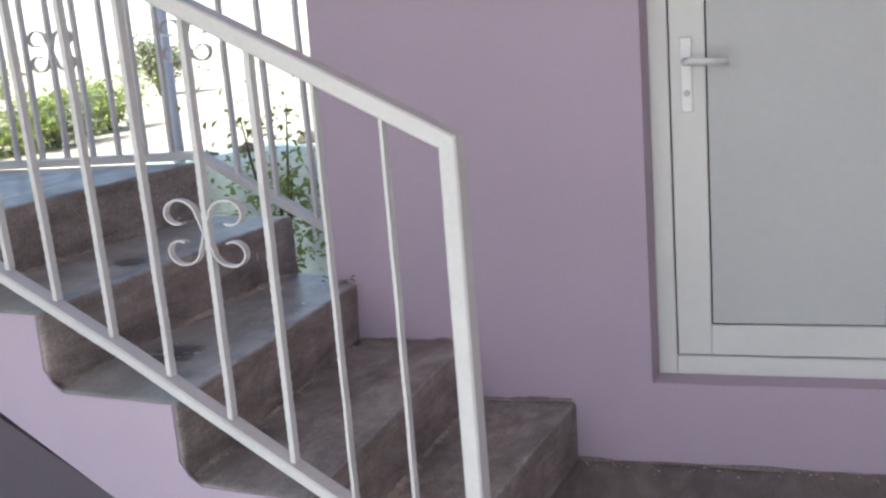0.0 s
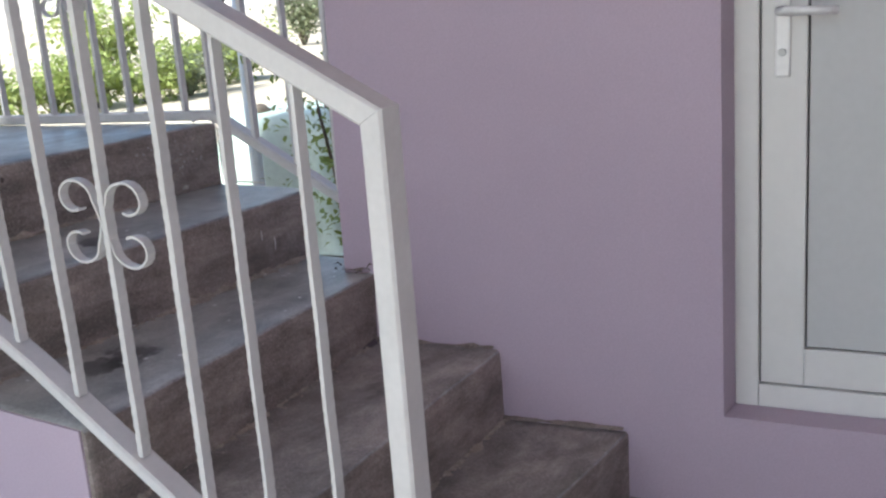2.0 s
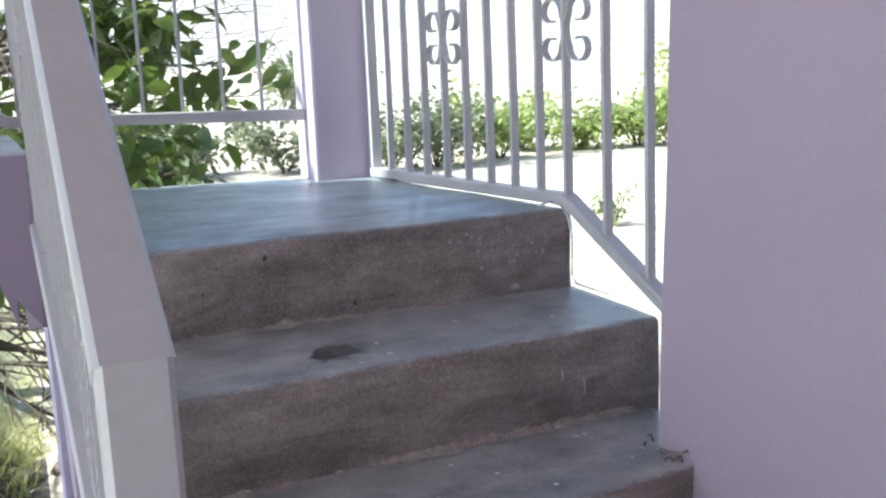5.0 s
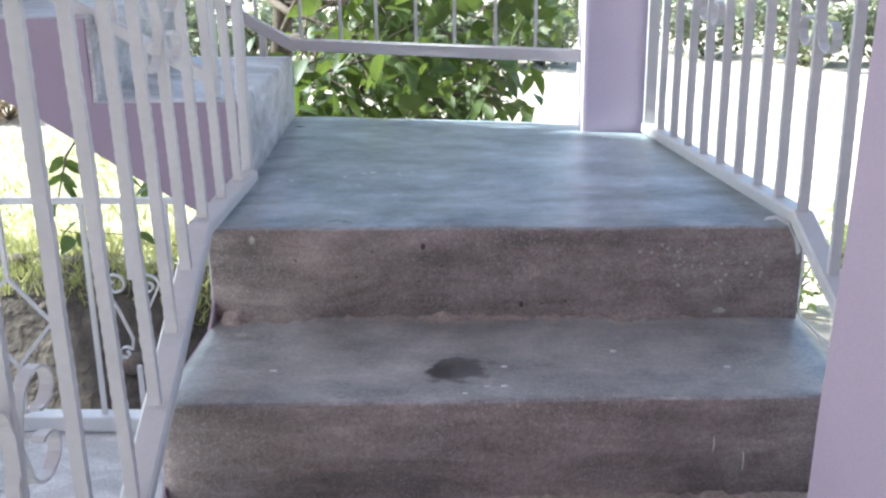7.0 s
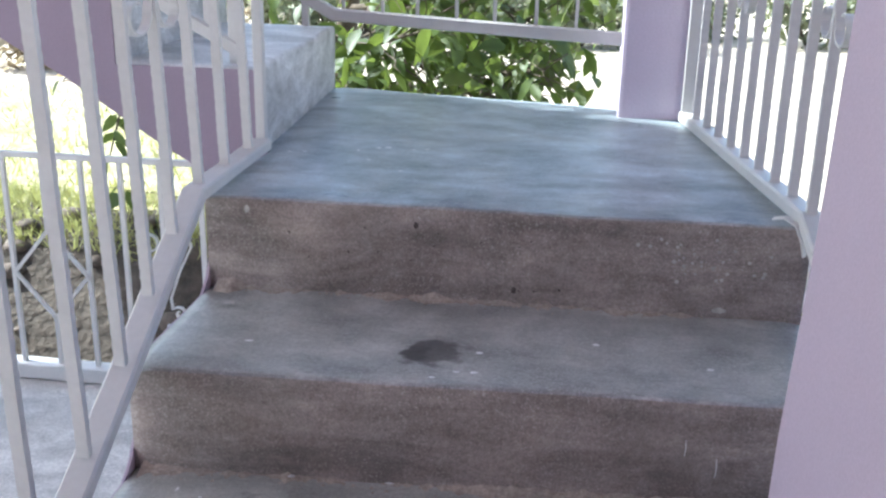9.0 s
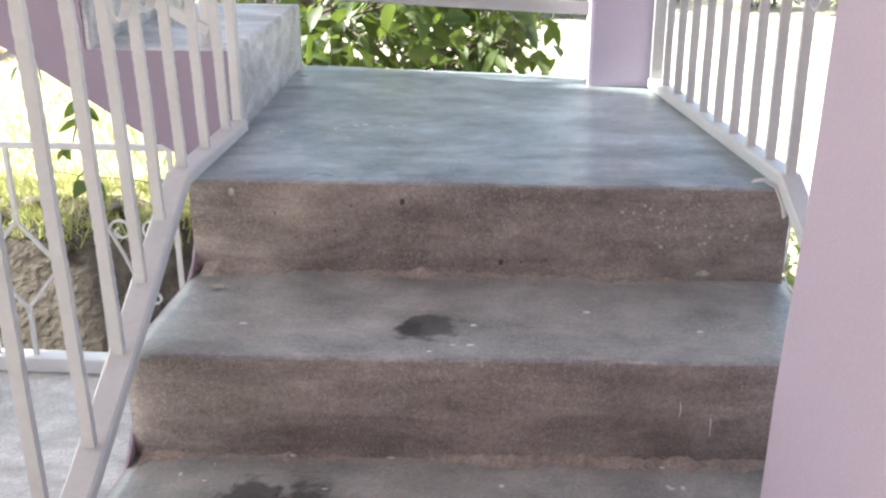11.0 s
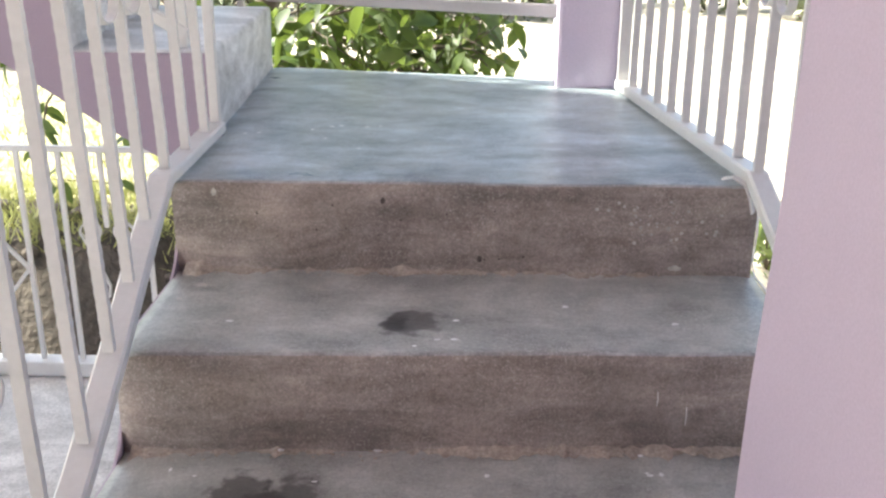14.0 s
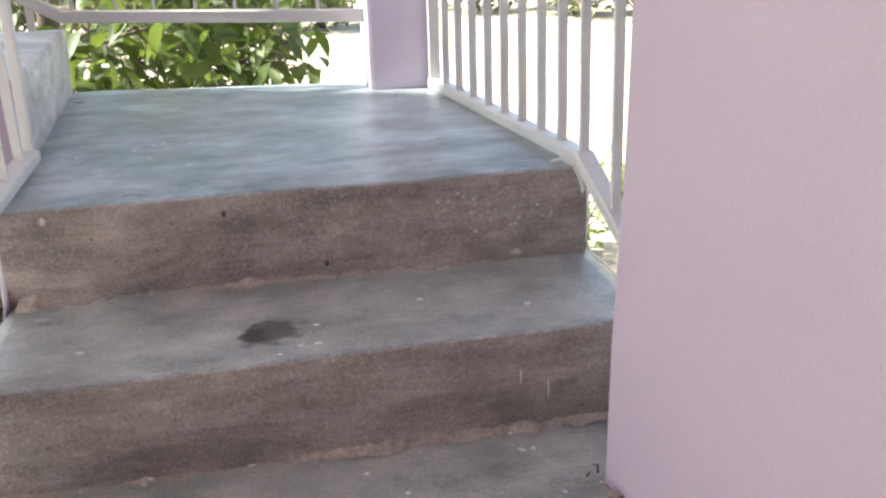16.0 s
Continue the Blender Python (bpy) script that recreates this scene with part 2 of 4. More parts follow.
SOIL = material("dark_stony_soil", (0.045, 0.036, 0.029), (0.10, 0.082, 0.064), 3.5, 0.95, 0, 25, 0.9, 0.5, 0.4, 0, 0.03)
TURF = material("dry_turf", (0.32, 0.29, 0.14), (0.46, 0.42, 0.25), 2.2, 0.95, 0, 20, 0.8, 0.5, 0.3, 0, 0.02)
SAND = material("pale_dry_ground", (0.46, 0.38, 0.28), (0.60, 0.52, 0.41), 0.6, 0.95, 0, 9, 0.6, 0.6, 0.15, 0, 0.03)
STONE = material("brown_grey_stone", (0.09, 0.068, 0.053), (0.16, 0.13, 0.105), 5, 0.85, 0, 50, 0.5, 0.5, 0.25)
GRASS = leaf_material("grass_blades", (0.27, 0.29, 0.09), (0.42, 0.41, 0.17), (0.42, 0.43, 0.16), 0.4)
LEAF = leaf_material("tree_leaf", (0.040, 0.068, 0.018), (0.08, 0.118, 0.03), (0.21, 0.28, 0.05), 0.34)
SHRUB = leaf_material("shrub_leaf", (0.10, 0.14, 0.035), (0.19, 0.24, 0.07), (0.36, 0.44, 0.10))
HEDGE = leaf_material("hedge_leaf", (0.22, 0.275, 0.07), (0.37, 0.42, 0.15), (0.5, 0.57, 0.19), 0.35)
OLIVE = leaf_material("grey_olive_leaf", (0.15, 0.17, 0.10), (0.25, 0.27, 0.16), (0.27, 0.30, 0.15))
STRAW = leaf_material("dry_brush", (0.30, 0.23, 0.14), (0.44, 0.36, 0.24), (0.34, 0.27, 0.15))
FLECK = material("pale_lime_flecks", (0.42, 0.40, 0.38), (0.5, 0.48, 0.46), 20, 0.9)
BARK = material("grey_brown_bark", (0.075, 0.06, 0.042), (0.14, 0.11, 0.08), 10, 0.9, 0, 60, 0.7, 0.5, 0.3)
TARP = material("pale_green_tarpaulin", (0.42, 0.52, 0.45), (0.56, 0.64, 0.56), 3.0, 0.45, 0, 30, 0.1, 0.5, 0.06)
HILL = material("pale_hazy_hill", (0.50, 0.46, 0.42), (0.56, 0.52, 0.47), 0.01, 1.0, 0, 0.05, 0.0, 0.5, 0.1)


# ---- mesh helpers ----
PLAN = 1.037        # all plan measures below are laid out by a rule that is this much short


def finish(name, bm, mat, smooth=False):
    bmesh.ops.recalc_face_normals(bm, faces=bm.faces)
    me = bpy.data.meshes.new(name)
    bm.to_mesh(me)
    bm.free()
    for m in (mat if isinstance(mat, (list, tuple)) else [mat]):
        me.materials.append(m)
    if smooth:
        me.polygons.foreach_set("use_smooth", [True] * len(me.polygons))
    return me


def part(name, bm, mat, parent=None, label="", smooth=False):
    """One mesh object out of bm, laid out in the plan, under its thing or part."""
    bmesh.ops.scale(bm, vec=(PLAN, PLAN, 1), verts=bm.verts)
    ob = new(name, finish(name, bm, mat, smooth))
    ob.parent = parent
    return tagged(ob, label)


def thing(name, at=(0, 0, 0), label="", category="", group="", kind=""):
    ob = new(name)
    ob.empty_display_size = 0.1
    ob.location = at
    return tagged(ob, label, category, group, kind)


def add_box(bm, lo, hi, bevel=0.0, m=None):
    """A box from corner to corner; m turns or moves it; its edges are bevelled."""
    vs = [bm.verts.new((x, y, z)) for x in (lo[0], hi[0]) for y in (lo[1], hi[1]) for z in (lo[2], hi[2])]
    fs = [bm.faces.new([vs[i] for i in q]) for q in ((0, 1, 3, 2), (4, 6, 7, 5), (0, 4, 5, 1), (2, 3, 7, 6), (0, 2, 6, 4), (1, 5, 7, 3))]
    if m is not None:
        for v in vs:
            v.co = m @ v.co
    if bevel:
        bmesh.ops.bevel(bm, geom=list({e for f in fs for e in f.edges}), offset=bevel, segments=2, affect="EDGES", profile=0.6)
    return fs


def bar(bm, a, b, wide, deep, bevel=0.0, side=(1, 0, 0)):
    """A square bar from a to b: wide along side, deep across it."""
    a, b = Vector(a), Vector(b)
    d = (b - a).normalized()
    s = Vector(side)
    s = (s - s.dot(d) * d).normalized()
    n = d.cross(s)
    m = Matrix((s, n, d)).transposed().to_4x4()
    m.translation = a
    return add_box(bm, (-wide / 2, -deep / 2, 0), (wide / 2, deep / 2, (b - a).length), bevel, m)


def ribbon(bm, pts, wide, thick, axis):
    """A flat strip along pts: wide along axis, thick across it."""
    rings = []
    ax = Vector(axis)
    for i, p in enumerate(pts):
        d = (Vector(pts[min(i + 1, len(pts) - 1)]) - Vector(pts[max(i - 1, 0)])).normalized()
        n = d.cross(ax).normalized()
        rings.append([bm.verts.new(Vector(p) + ax * (wide / 2 * u) + n * (thick / 2 * v)) for u, v in ((-1, -1), (1, -1), (1, 1), (-1, 1))])
    for r, q in zip(rings, rings[1:]):
        for k in range(4):
            bm.faces.new((r[k], r[(k + 1) % 4], q[(k + 1) % 4], q[k]))
    bm.faces.new(rings[0])
    bm.faces.new(rings[-1][::-1])


def tube(bm, pts, radii, sides=8):
    rings = []
    for i, p in enumerate(pts):
        d = (Vector(pts[min(i + 1, len(pts) - 1)]) - Vector(pts[max(i - 1, 0)])).normalized()
        s = d.orthogonal().normalized()
        n = d.cross(s)
        rings.append([bm.verts.new(Vector(p) + (s * math.cos(a) + n * math.sin(a)) * radii[i]) for a in (k * math.tau / sides for k in range(sides))])
    for r, q in zip(rings, rings[1:]):
        for k in range(sides):
            bm.faces.new((r[k], r[(k + 1) % sides], q[(k + 1) % sides], q[k]))
    bm.faces.new(rings[0][::-1])
    bm.faces.new(rings[-1])


def extrude_profile(bm, outline, lo, hi, axis):
    """A flat outline of (u, z) pushed from lo to hi along x (u is y) or y (u is x)."""
    place = (lambda u, z, w: (w, u, z)) if axis == "x" else (lambda u, z, w: (u, w, z))
    a = [bm.verts.new(place(u, z, lo)) for u, z in outline]
    b = [bm.verts.new(place(u, z, hi)) for u, z in outline]
    for k in range(len(a)):
        j = (k + 1) % len(a)
        bm.faces.new((a[k], a[j], b[j], b[k]))
    bm.faces.new(a[::-1])
    bm.faces.new(b)


def wall_x(y, z=0.6):
    """The plastered house wall is not quite true: it leans in towards its corner."""
    return -0.130 * y - ((0.018 + 0.032 * (1.0 - z)) * max(0.0, y) / 0.73 if y > 0 else 0)


# ---- ground ----
GZ = -0.2
bm = bmesh.new()
xs = [-900, -300, -100, -40, -20] + [-12 + k * 0.6 for k in range(61)] + [34, 60, 120, 300, 900]
ys = [-900, -300, -100, -40, -20] + [-12 + k * 0.6 for k in range(51)] + [22, 30, 60, 120, 300, 900]
grid = [[bm.verts.new((x, y, GZ + 0.03 * noise.noise((x * 0.5, y * 0.5, 0)) * (1 if abs(x) < 30 and abs(y) < 30 else 0))) for y in ys] for x in xs]
for i in range(len(xs) - 1):
    for j in range(len(ys) - 1):
        bm.faces.new((grid[i][j], grid[i + 1][j], grid[i + 1][j + 1], grid[i][j + 1]))
tagged(part("ground", bm, SAND, smooth=True), "pale dry sunlit earth around the house", "ground", kind="structure")

bm = bmesh.new()
add_box(bm, (-1.128, -6.0, -0.32), (0.12, 2.36, 0.0), 0.006)
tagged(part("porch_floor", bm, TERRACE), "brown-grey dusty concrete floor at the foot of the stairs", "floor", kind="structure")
bm = bmesh.new()
add_box(bm, (-4.6, -6.0, -0.32), (-1.131, 2.36, -0.003), 0.006)
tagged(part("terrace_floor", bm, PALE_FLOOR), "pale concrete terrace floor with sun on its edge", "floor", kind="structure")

# a low stony bank behind the terrace fence, grassy on top
def bank(x, y):
    """Height of the ground behind the terrace."""
    up = min(1, max(0, (y - 2.42) / 0.5)) ** 0.8
    down = min(1, max(0, (7.6 - y) / 2.2))
    side = min(1, max(0, (-1.25 - x) / 0.5))
    return GZ + 0.02 + 0.43 * up * down * side + 0.05 * up * noise.noise((x * 1.7, y * 1.7, 3)) + 0.035 * noise.noise((x * 6, y * 6, 8))


bm = bmesh.new()
cols, rows_ = 90, 70
ys_ = [2.365 + 0.02 * k for k in range(31)] + [2.965 + 5.2 * k / (rows_ - 31) for k in range(1, rows_ - 30)]
g = [[bm.verts.new((-8.0 + 7.9 * i / cols, y, bank(-8.0 + 7.9 * i / cols, y) - (0.12 if i == cols or y == ys_[-1] else 0))) for y in ys_] for i in range(cols + 1)]
for i in range(cols):
    for j in range(len(ys_) - 1):
        f = bm.faces.new((g[i][j], g[i + 1][j], g[i + 1][j + 1], g[i][j + 1]))
        f.material_index = (0 if ys_[j] < 3.1 else 1) if i < 78 else 2
tagged(part("soil_bank", bm, [SOIL, TURF, SAND], smooth=True), "low dark stony earth bank beyond the terrace fence", "earth bank", kind="structure")

# ---- house ----
house = thing("house_wall", (0, 0, 0), "lilac plastered house wall with a rounded corner", "wall", kind="structure")


def wall_strip(name, y0, y1, z0, z1, deep=0.16):
    bm = bmesh.new()
    ny, nz = max(2, int((y1 - y0) / 0.08)), max(2, int((z1 - z0) / 0.12))
    grid_ = []
    for i in range(ny + 1):
        y = y0 + (y1 - y0) * i / ny
        col = []
        for j in range(nz + 1):
            z = z0 + (z1 - z0) * j / nz
            col.append(bm.verts.new((wall_x(y, min(max(z, 0.3), 1.6)) + 0.004 * noise.noise((y * 3, z * 3, 1)), y, z)))
        grid_.append(col)
    for i in range(ny):
        for j in range(nz):
            bm.faces.new((grid_[i][j], grid_[i][j + 1], grid_[i + 1][j + 1], grid_[i + 1][j]))
    ret = bmesh.ops.extrude_face_region(bm, geom=bm.faces[:])
    for v in ret["geom"]:
        if isinstance(v, bmesh.types.BMVert):
            v.co.x = deep + wall_x(v.co.y)
    return part(name, bm, LILAC, house, smooth=False)


DY0, DY1, DZ0, DZ1 = -0.980, -0.221, 0.258, 2.29
wall_strip("wall", DY1, 0.73, -0.3, 3.3, 0.34)
wall_strip("wall", -6.0, DY0, -0.3, 3.3, 0.34)
wall_strip("wall", DY0, DY1, -0.3, DZ0, 0.34)
wall_strip("wall", DY0, DY1, DZ1, 3.3, 0.34)
bm = bmesh.new()
add_box(bm, (0.25, 0.38, -0.3), (7.0, 0.70, 3.3))
part("wall", bm, LILAC, house)
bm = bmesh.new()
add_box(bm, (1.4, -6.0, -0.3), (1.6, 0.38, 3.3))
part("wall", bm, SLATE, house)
bm = bmesh.new()
# Slab stays out of view; its outline is cut to set where sun enters.
slab = [(-5.0, -3.2), (7.2, -3.2), (7.2, 0.95), (0.35, 0.95), (0.35, 3.70), (-1.75, 3.70), (-1.75, 2.245), (-5.0, 3.765)]
under, over = [bm.verts.new((x, y, 3.3)) for x, y in slab], [bm.verts.new((x, y, 3.5)) for x, y in slab]
bm.faces.new(under[::-1])
bm.faces.new(over)
for k in range(8):
    bm.faces.new((under[k], under[(k + 1) % 8], over[(k + 1) % 8], over[k]))
tagged(part("ceiling", bm, LILAC), "plain unseen plastered slab over the stairs, cut to shape the sunlight", "ceiling", kind="structure")

# Out-of-view wall, added to keep sky light off the faces towards it.
bm = bmesh.new()
add_box(bm, (-3.6, -2.75, -0.25), (1.5, -2.5, 3.3), 0.01)
tagged(part("unseen_wall_south", bm, LILAC), "plain lilac plastered wall, unseen, added to block the sky", "wall", kind="structure")

# door of white plastic profiles, set back in the wall
door = thing("door_1", (0, 0, 0), "closed white plastic door with grey panel, set in the lilac wall", "door", kind="structure")
DX = 0.085
slope = math.atan(0.130)
DM = Matrix.Translation((DX + 0.025, DY1, 0)) @ Matrix.Rotation(slope, 4, "Z") @ Matrix.Translation((-DX, -DY1, 0))


def door_piece(name, boxes, mat, parent, bevel=0.004, label=""):
    bm = bmesh.new()
    for lo, hi in boxes:
        add_box(bm, lo, hi, bevel, DM)
    return part(name, bm, mat, parent, label)


x0 = DX
door_piece("door_frame", [((x0, DY1 - 0.053, DZ0), (x0 + 0.07, DY1, DZ1)), ((x0, DY0, DZ0), (x0 + 0.07, DY0 + 0.062, DZ1)),
                          ((x0, DY0 + 0.062, DZ0), (x0 + 0.07, DY1 - 0.053, DZ0 + 0.058)), ((x0, DY0 + 0.062, DZ1 - 0.06), (x0 + 0.07, DY1 - 0.053, DZ1))], PVC, door)
ly0, ly1, lz0, lz1 = DY0 + 0.066, DY1 - 0.057, DZ0 + 0.062, DZ1 - 0.064
leaf = door_piece("door_leaf", [((x0 + 0.004, ly1 - 0.095, lz0), (x0 + 0.06, ly1, lz1)), ((x0 + 0.004, ly0, lz0), (x0 + 0.06, ly0 + 0.075, lz1)),
                                ((x0 + 0.004, ly0 + 0.075, lz0), (x0 + 0.06, ly1 - 0.095, lz0 + 0.092)), ((x0 + 0.004, ly0 + 0.075, lz1 - 0.09), (x0 + 0.06, ly1 - 0.095, lz1)),
                                ((x0 + 0.004, ly0 + 0.075, 1.18 + 0.2), (x0 + 0.06, ly1 - 0.095, 1.27 + 0.2))], PVC, door)
door_piece("gasket", [((x0 + 0.02, DY0 + 0.05, DZ0 + 0.05), (x0 + 0.065, DY1 - 0.05, DZ1 - 0.05))], GASKET, door, 0)
door_piece("panel", [((x0 + 0.012, ly0 + 0.079, lz0 + 0.096), (x0 + 0.05, ly1 - 0.099, 1.376)), ((x0 + 0.012, ly0 + 0.079, 1.474), (x0 + 0.05, ly1 - 0.099, lz1 - 0.094))], PANEL, leaf, 0.002, "grey-white flat panel")
hy = ly1 - 0.045
bm = bmesh.new()
add_box(bm, (x0 - 0.008, hy - 0.016, 1.045), (x0 + 0.004, hy + 0.016, 1.258), 0.005, DM)
part("handle_plate", bm, METAL, leaf, "white satin handle plate")
bm = bmesh.new()
pts = [(x0, hy, 1.190), (x0 - 0.045, hy, 1.190), (x0 - 0.055, hy - 0.012, 1.190), (x0 - 0.055, hy - 0.115, 1.187)]
tube(bm, [DM @ Vector(p) for p in pts], [0.011, 0.011, 0.011, 0.009], 10)
part("handle", bm, METAL, leaf, smooth=True)
bm = bmesh.new()
tube(bm, [DM @ Vector((x0 - 0.008, hy, 1.10)), DM @ Vector((x0 - 0.013, hy, 1.10))], [0.009, 0.008], 12)
part("keyhole", bm, PANEL, leaf)

# ---- stairs ----
# front edges of the steps: y at the open side, y at the wall, top
STEPS = [(-0.015, 0.005, 0.19), (0.210, 0.320, 0.38), (0.522, 0.662, 0.57), (0.884, 0.943, 0.76), (1.266, 1.283, 0.95)]
XL = -1.113
F2Y0, F2Y1, F2X = 1.640, 2.466, -1.153        # the upper flight: near side, far side, first riser
stairs = thing("staircase", (0, 0, 0), "worn grey concrete staircase with lilac painted side", "staircase", kind="structure")


def step_mesh(yl, yr, top, low, back, xl, xr, seed, wobble=0.005, n=56):
    """One cast step: rough riser, rounded front edge, worn tread. Riser faces take the second material."""
    bm = bmesh.new()
    r = 0.011
    prof = [(0, low - top, 1)] + [(0, (low - top) * (1 - f) - r * f, 1) for f in (0.2, 0.4, 0.6, 0.8)]
    prof += [(0, -r, 1), (r * 0.13, -r * 0.5, 1), (r * 0.5, -r * 0.13, 2), (r, 0, 0)]
    prof += [(None, f, 0) for f in (0.12, 0.3, 0.5, 0.7, 0.88, 1.0)]
    rings = []
    for i in range(n + 1):
        x = xl + (xr - xl) * i / n
        y = yl + (yr - yl) * i / n
        ring = []
        for u, v, _ in prof:
            if u is None:
                yy, zz = y + r + (back - y - r) * v, top
            else:
                yy, zz = y + u, top + v
            w = noise.noise((x * 4 + seed * 7, yy * 4, zz * 4)) * wobble + noise.noise((x * 19 + seed, yy * 19, zz * 19)) * wobble * 0.35
            edge = min(1.0, min(i, n - i) / 2)
            chip = 0.006 * max(0, noise.noise((x * 11, seed * 3.1, 0.5)) - 0.25) if u is not None and v > -0.03 else 0
            ring.append(bm.verts.new((x, yy + (w if u is not None else 0) + chip, zz + (w * 0.7 if (u is None or v == 0) else 0) - chip - (1 - edge) * 0.004)))
        rings.append(ring)
    for i in range(n):
        for k in range(len(prof) - 1):
            f = bm.faces.new((rings[i][k], rings[i + 1][k], rings[i + 1][k + 1], rings[i][k + 1]))
            f.material_index = prof[k + 1][2]
            f.smooth = True
    for ring in (rings[0], rings[-1]):
        a = bm.verts.new((ring[0].co.x, ring[-1].co.y, top - 0.05))
        f = bm.faces.new(ring + [a])
        f.material_index = 1
    return bm


for k, (yl, yr, top) in enumerate(STEPS[:4]):
    nl, nr = STEPS[k + 1][0], STEPS[k + 1][1]
    xr = 0.03 if k < 2 else (0.0 if k == 2 else 0.02)
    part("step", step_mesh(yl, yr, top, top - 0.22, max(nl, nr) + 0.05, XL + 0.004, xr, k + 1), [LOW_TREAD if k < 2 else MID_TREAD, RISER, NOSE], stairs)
LAND_BACK = 2.475
bm = step_mesh(1.266, 1.283, 0.95, 0.72, LAND_BACK, XL + 0.002, 0.012, 9, 0.006, 70)
for v in bm.verts:        # the landing is not square: it narrows towards the pillar, and its back edge runs askew
    f = (v.co.x - XL) / 1.11
    if v.co.y > 1.6:
        v.co.y -= 0.20 * f * (v.co.y - 1.6) / (LAND_BACK - 1.6)
    v.co.x -= 0.15 * max(0, v.co.y - 1.28) * f ** 3
    if f < 0.03 and v.co.y > 1.6:
        v.co.x += 0.012 - 0.062 * (v.co.y - 1.64) / 0.84
bmesh.ops.delete(bm, geom=[f for f in bm.faces if len(f.verts) > 6 and f.calc_center_median().x < XL + 0.1], context="FACES_ONLY")
part("landing", bm, [TREAD, RISER, NOSE], stairs, "smooth grey concrete landing with sky tint and paint drops")
bm = bmesh.new()
add_box(bm, (F2X - 0.005, 1.646, 0.735), (XL + 0.02, LAND_BACK - 0.01, 0.938))
part("landing_side", bm, LILAC, stairs)
bm = bmesh.new()
add_box(bm, (F2X - 0.003, 1.648, 0.939), (XL + 0.022, LAND_BACK - 0.012, 0.9465), 0.002)
part("landing_edge", bm, TREAD, stairs)
# body of the landing slab and the ramp under the steps
bm = bmesh.new()
extrude_profile(bm, [(1.29, 0.71), (1.29, 0.93), (2.25, 0.93), (2.25, 0.73), (1.66, 0.73)], XL + 0.004, -0.06, "x")
part("slab", bm, RISER, stairs)
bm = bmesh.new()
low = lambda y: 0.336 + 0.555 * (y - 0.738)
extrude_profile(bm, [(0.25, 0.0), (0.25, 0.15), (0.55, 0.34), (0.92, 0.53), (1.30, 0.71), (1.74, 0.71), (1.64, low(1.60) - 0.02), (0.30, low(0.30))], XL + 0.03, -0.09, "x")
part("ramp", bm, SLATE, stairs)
# lilac painted side
bm = bmesh.new()
e = 0.006
prof = [(0.19, 0.0), (STEPS[0][0] + 0.01, 0.0)]
for k, (yl, yr, top) in enumerate(STEPS):
    prof.append((yl + 0.01, top - e))
    prof.append(((STEPS[k + 1][0] + 0.01) if k < 4 else 1.64, top - e))
prof += [(1.64, low(1.64) - 0.01)]
extrude_profile(bm, prof, XL, XL + 0.03, "x")
part("side_face", bm, LILAC, stairs, "pale lilac painted side of the stairs")
# plaster rounds off the inner corners of the side
for k in range(4):
    yn, top = STEPS[k + 1][0], STEPS[k][2]
    bm = bmesh.new()
    extrude_profile(bm, [(yn - 0.045, top - e), (yn - 0.026, top + 0.006), (yn - 0.011, top + 0.018), (yn - 0.002, top + 0.034), (yn + 0.012, top + 0.052), (yn + 0.012, top - e)], XL - 0.0015, XL + 0.0035, "x")
    part("plaster_fillet", bm, LILAC, stairs)
# dark slate-coloured infill under the stairs and a pier beside it
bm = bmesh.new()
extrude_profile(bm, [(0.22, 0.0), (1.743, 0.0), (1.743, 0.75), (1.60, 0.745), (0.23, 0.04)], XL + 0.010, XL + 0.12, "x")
part("infill_wall", bm, SLATE, stairs, "dark slate-coloured wall under the stairs")
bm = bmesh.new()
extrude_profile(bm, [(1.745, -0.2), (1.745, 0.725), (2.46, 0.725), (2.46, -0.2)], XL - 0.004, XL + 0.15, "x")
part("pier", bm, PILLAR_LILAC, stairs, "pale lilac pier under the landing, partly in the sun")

# second flight, turning away from the landing
flight = thing("upper_flight", (0, 0, 0), "upper flight of concrete steps with lilac painted side", "staircase", kind="structure")
n2 = 9
TR2, RI2 = 0.325, 0.19
for k in range(n2):
    x1 = F2X - TR2 * k
    top = 0.95 + RI2 * (k + 1)
    m = Matrix.Rotation(radians(90), 4, "Z")
    bm = step_mesh(0, 0, top, top - 0.21, TR2 + 0.03, 0.004, F2Y1 - F2Y0, 20 + k, 0.004, 30)
    bmesh.ops.transform(bm, matrix=Matrix.Translation((x1, F2Y0, 0)) @ m, verts=bm.verts)
    for v in bm.verts:
        v.co.x += 0.04 * (F2Y1 - v.co.y) / 0.84
    part("step", bm, [SMOOTH, SMOOTH, SMOOTH], flight)
bm = bmesh.new()
prof = [(F2X + 0.03, 0.735), (F2X + 0.03, 0.95 + RI2 - e)]
for k in range(n2):
    x1 = F2X - TR2 * k + 0.03
    if k:
        prof.append((x1, 0.95 + RI2 * (k + 1) - e))
    prof.append((x1 - TR2, 0.95 + RI2 * (k + 1) - e))
xe = F2X - TR2 * n2
prof += [(xe, 0.85 + 0.585 * (F2X - xe)), (F2X - 0.42, 1.10), (F2X - 0.20, 0.95), (F2X - 0.06, 0.865)]
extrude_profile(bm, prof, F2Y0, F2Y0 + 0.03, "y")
part("side_face", bm, SHADED_LILAC, flight, "lilac side of the upper flight, darkened for its shade")
bm = bmesh.new()
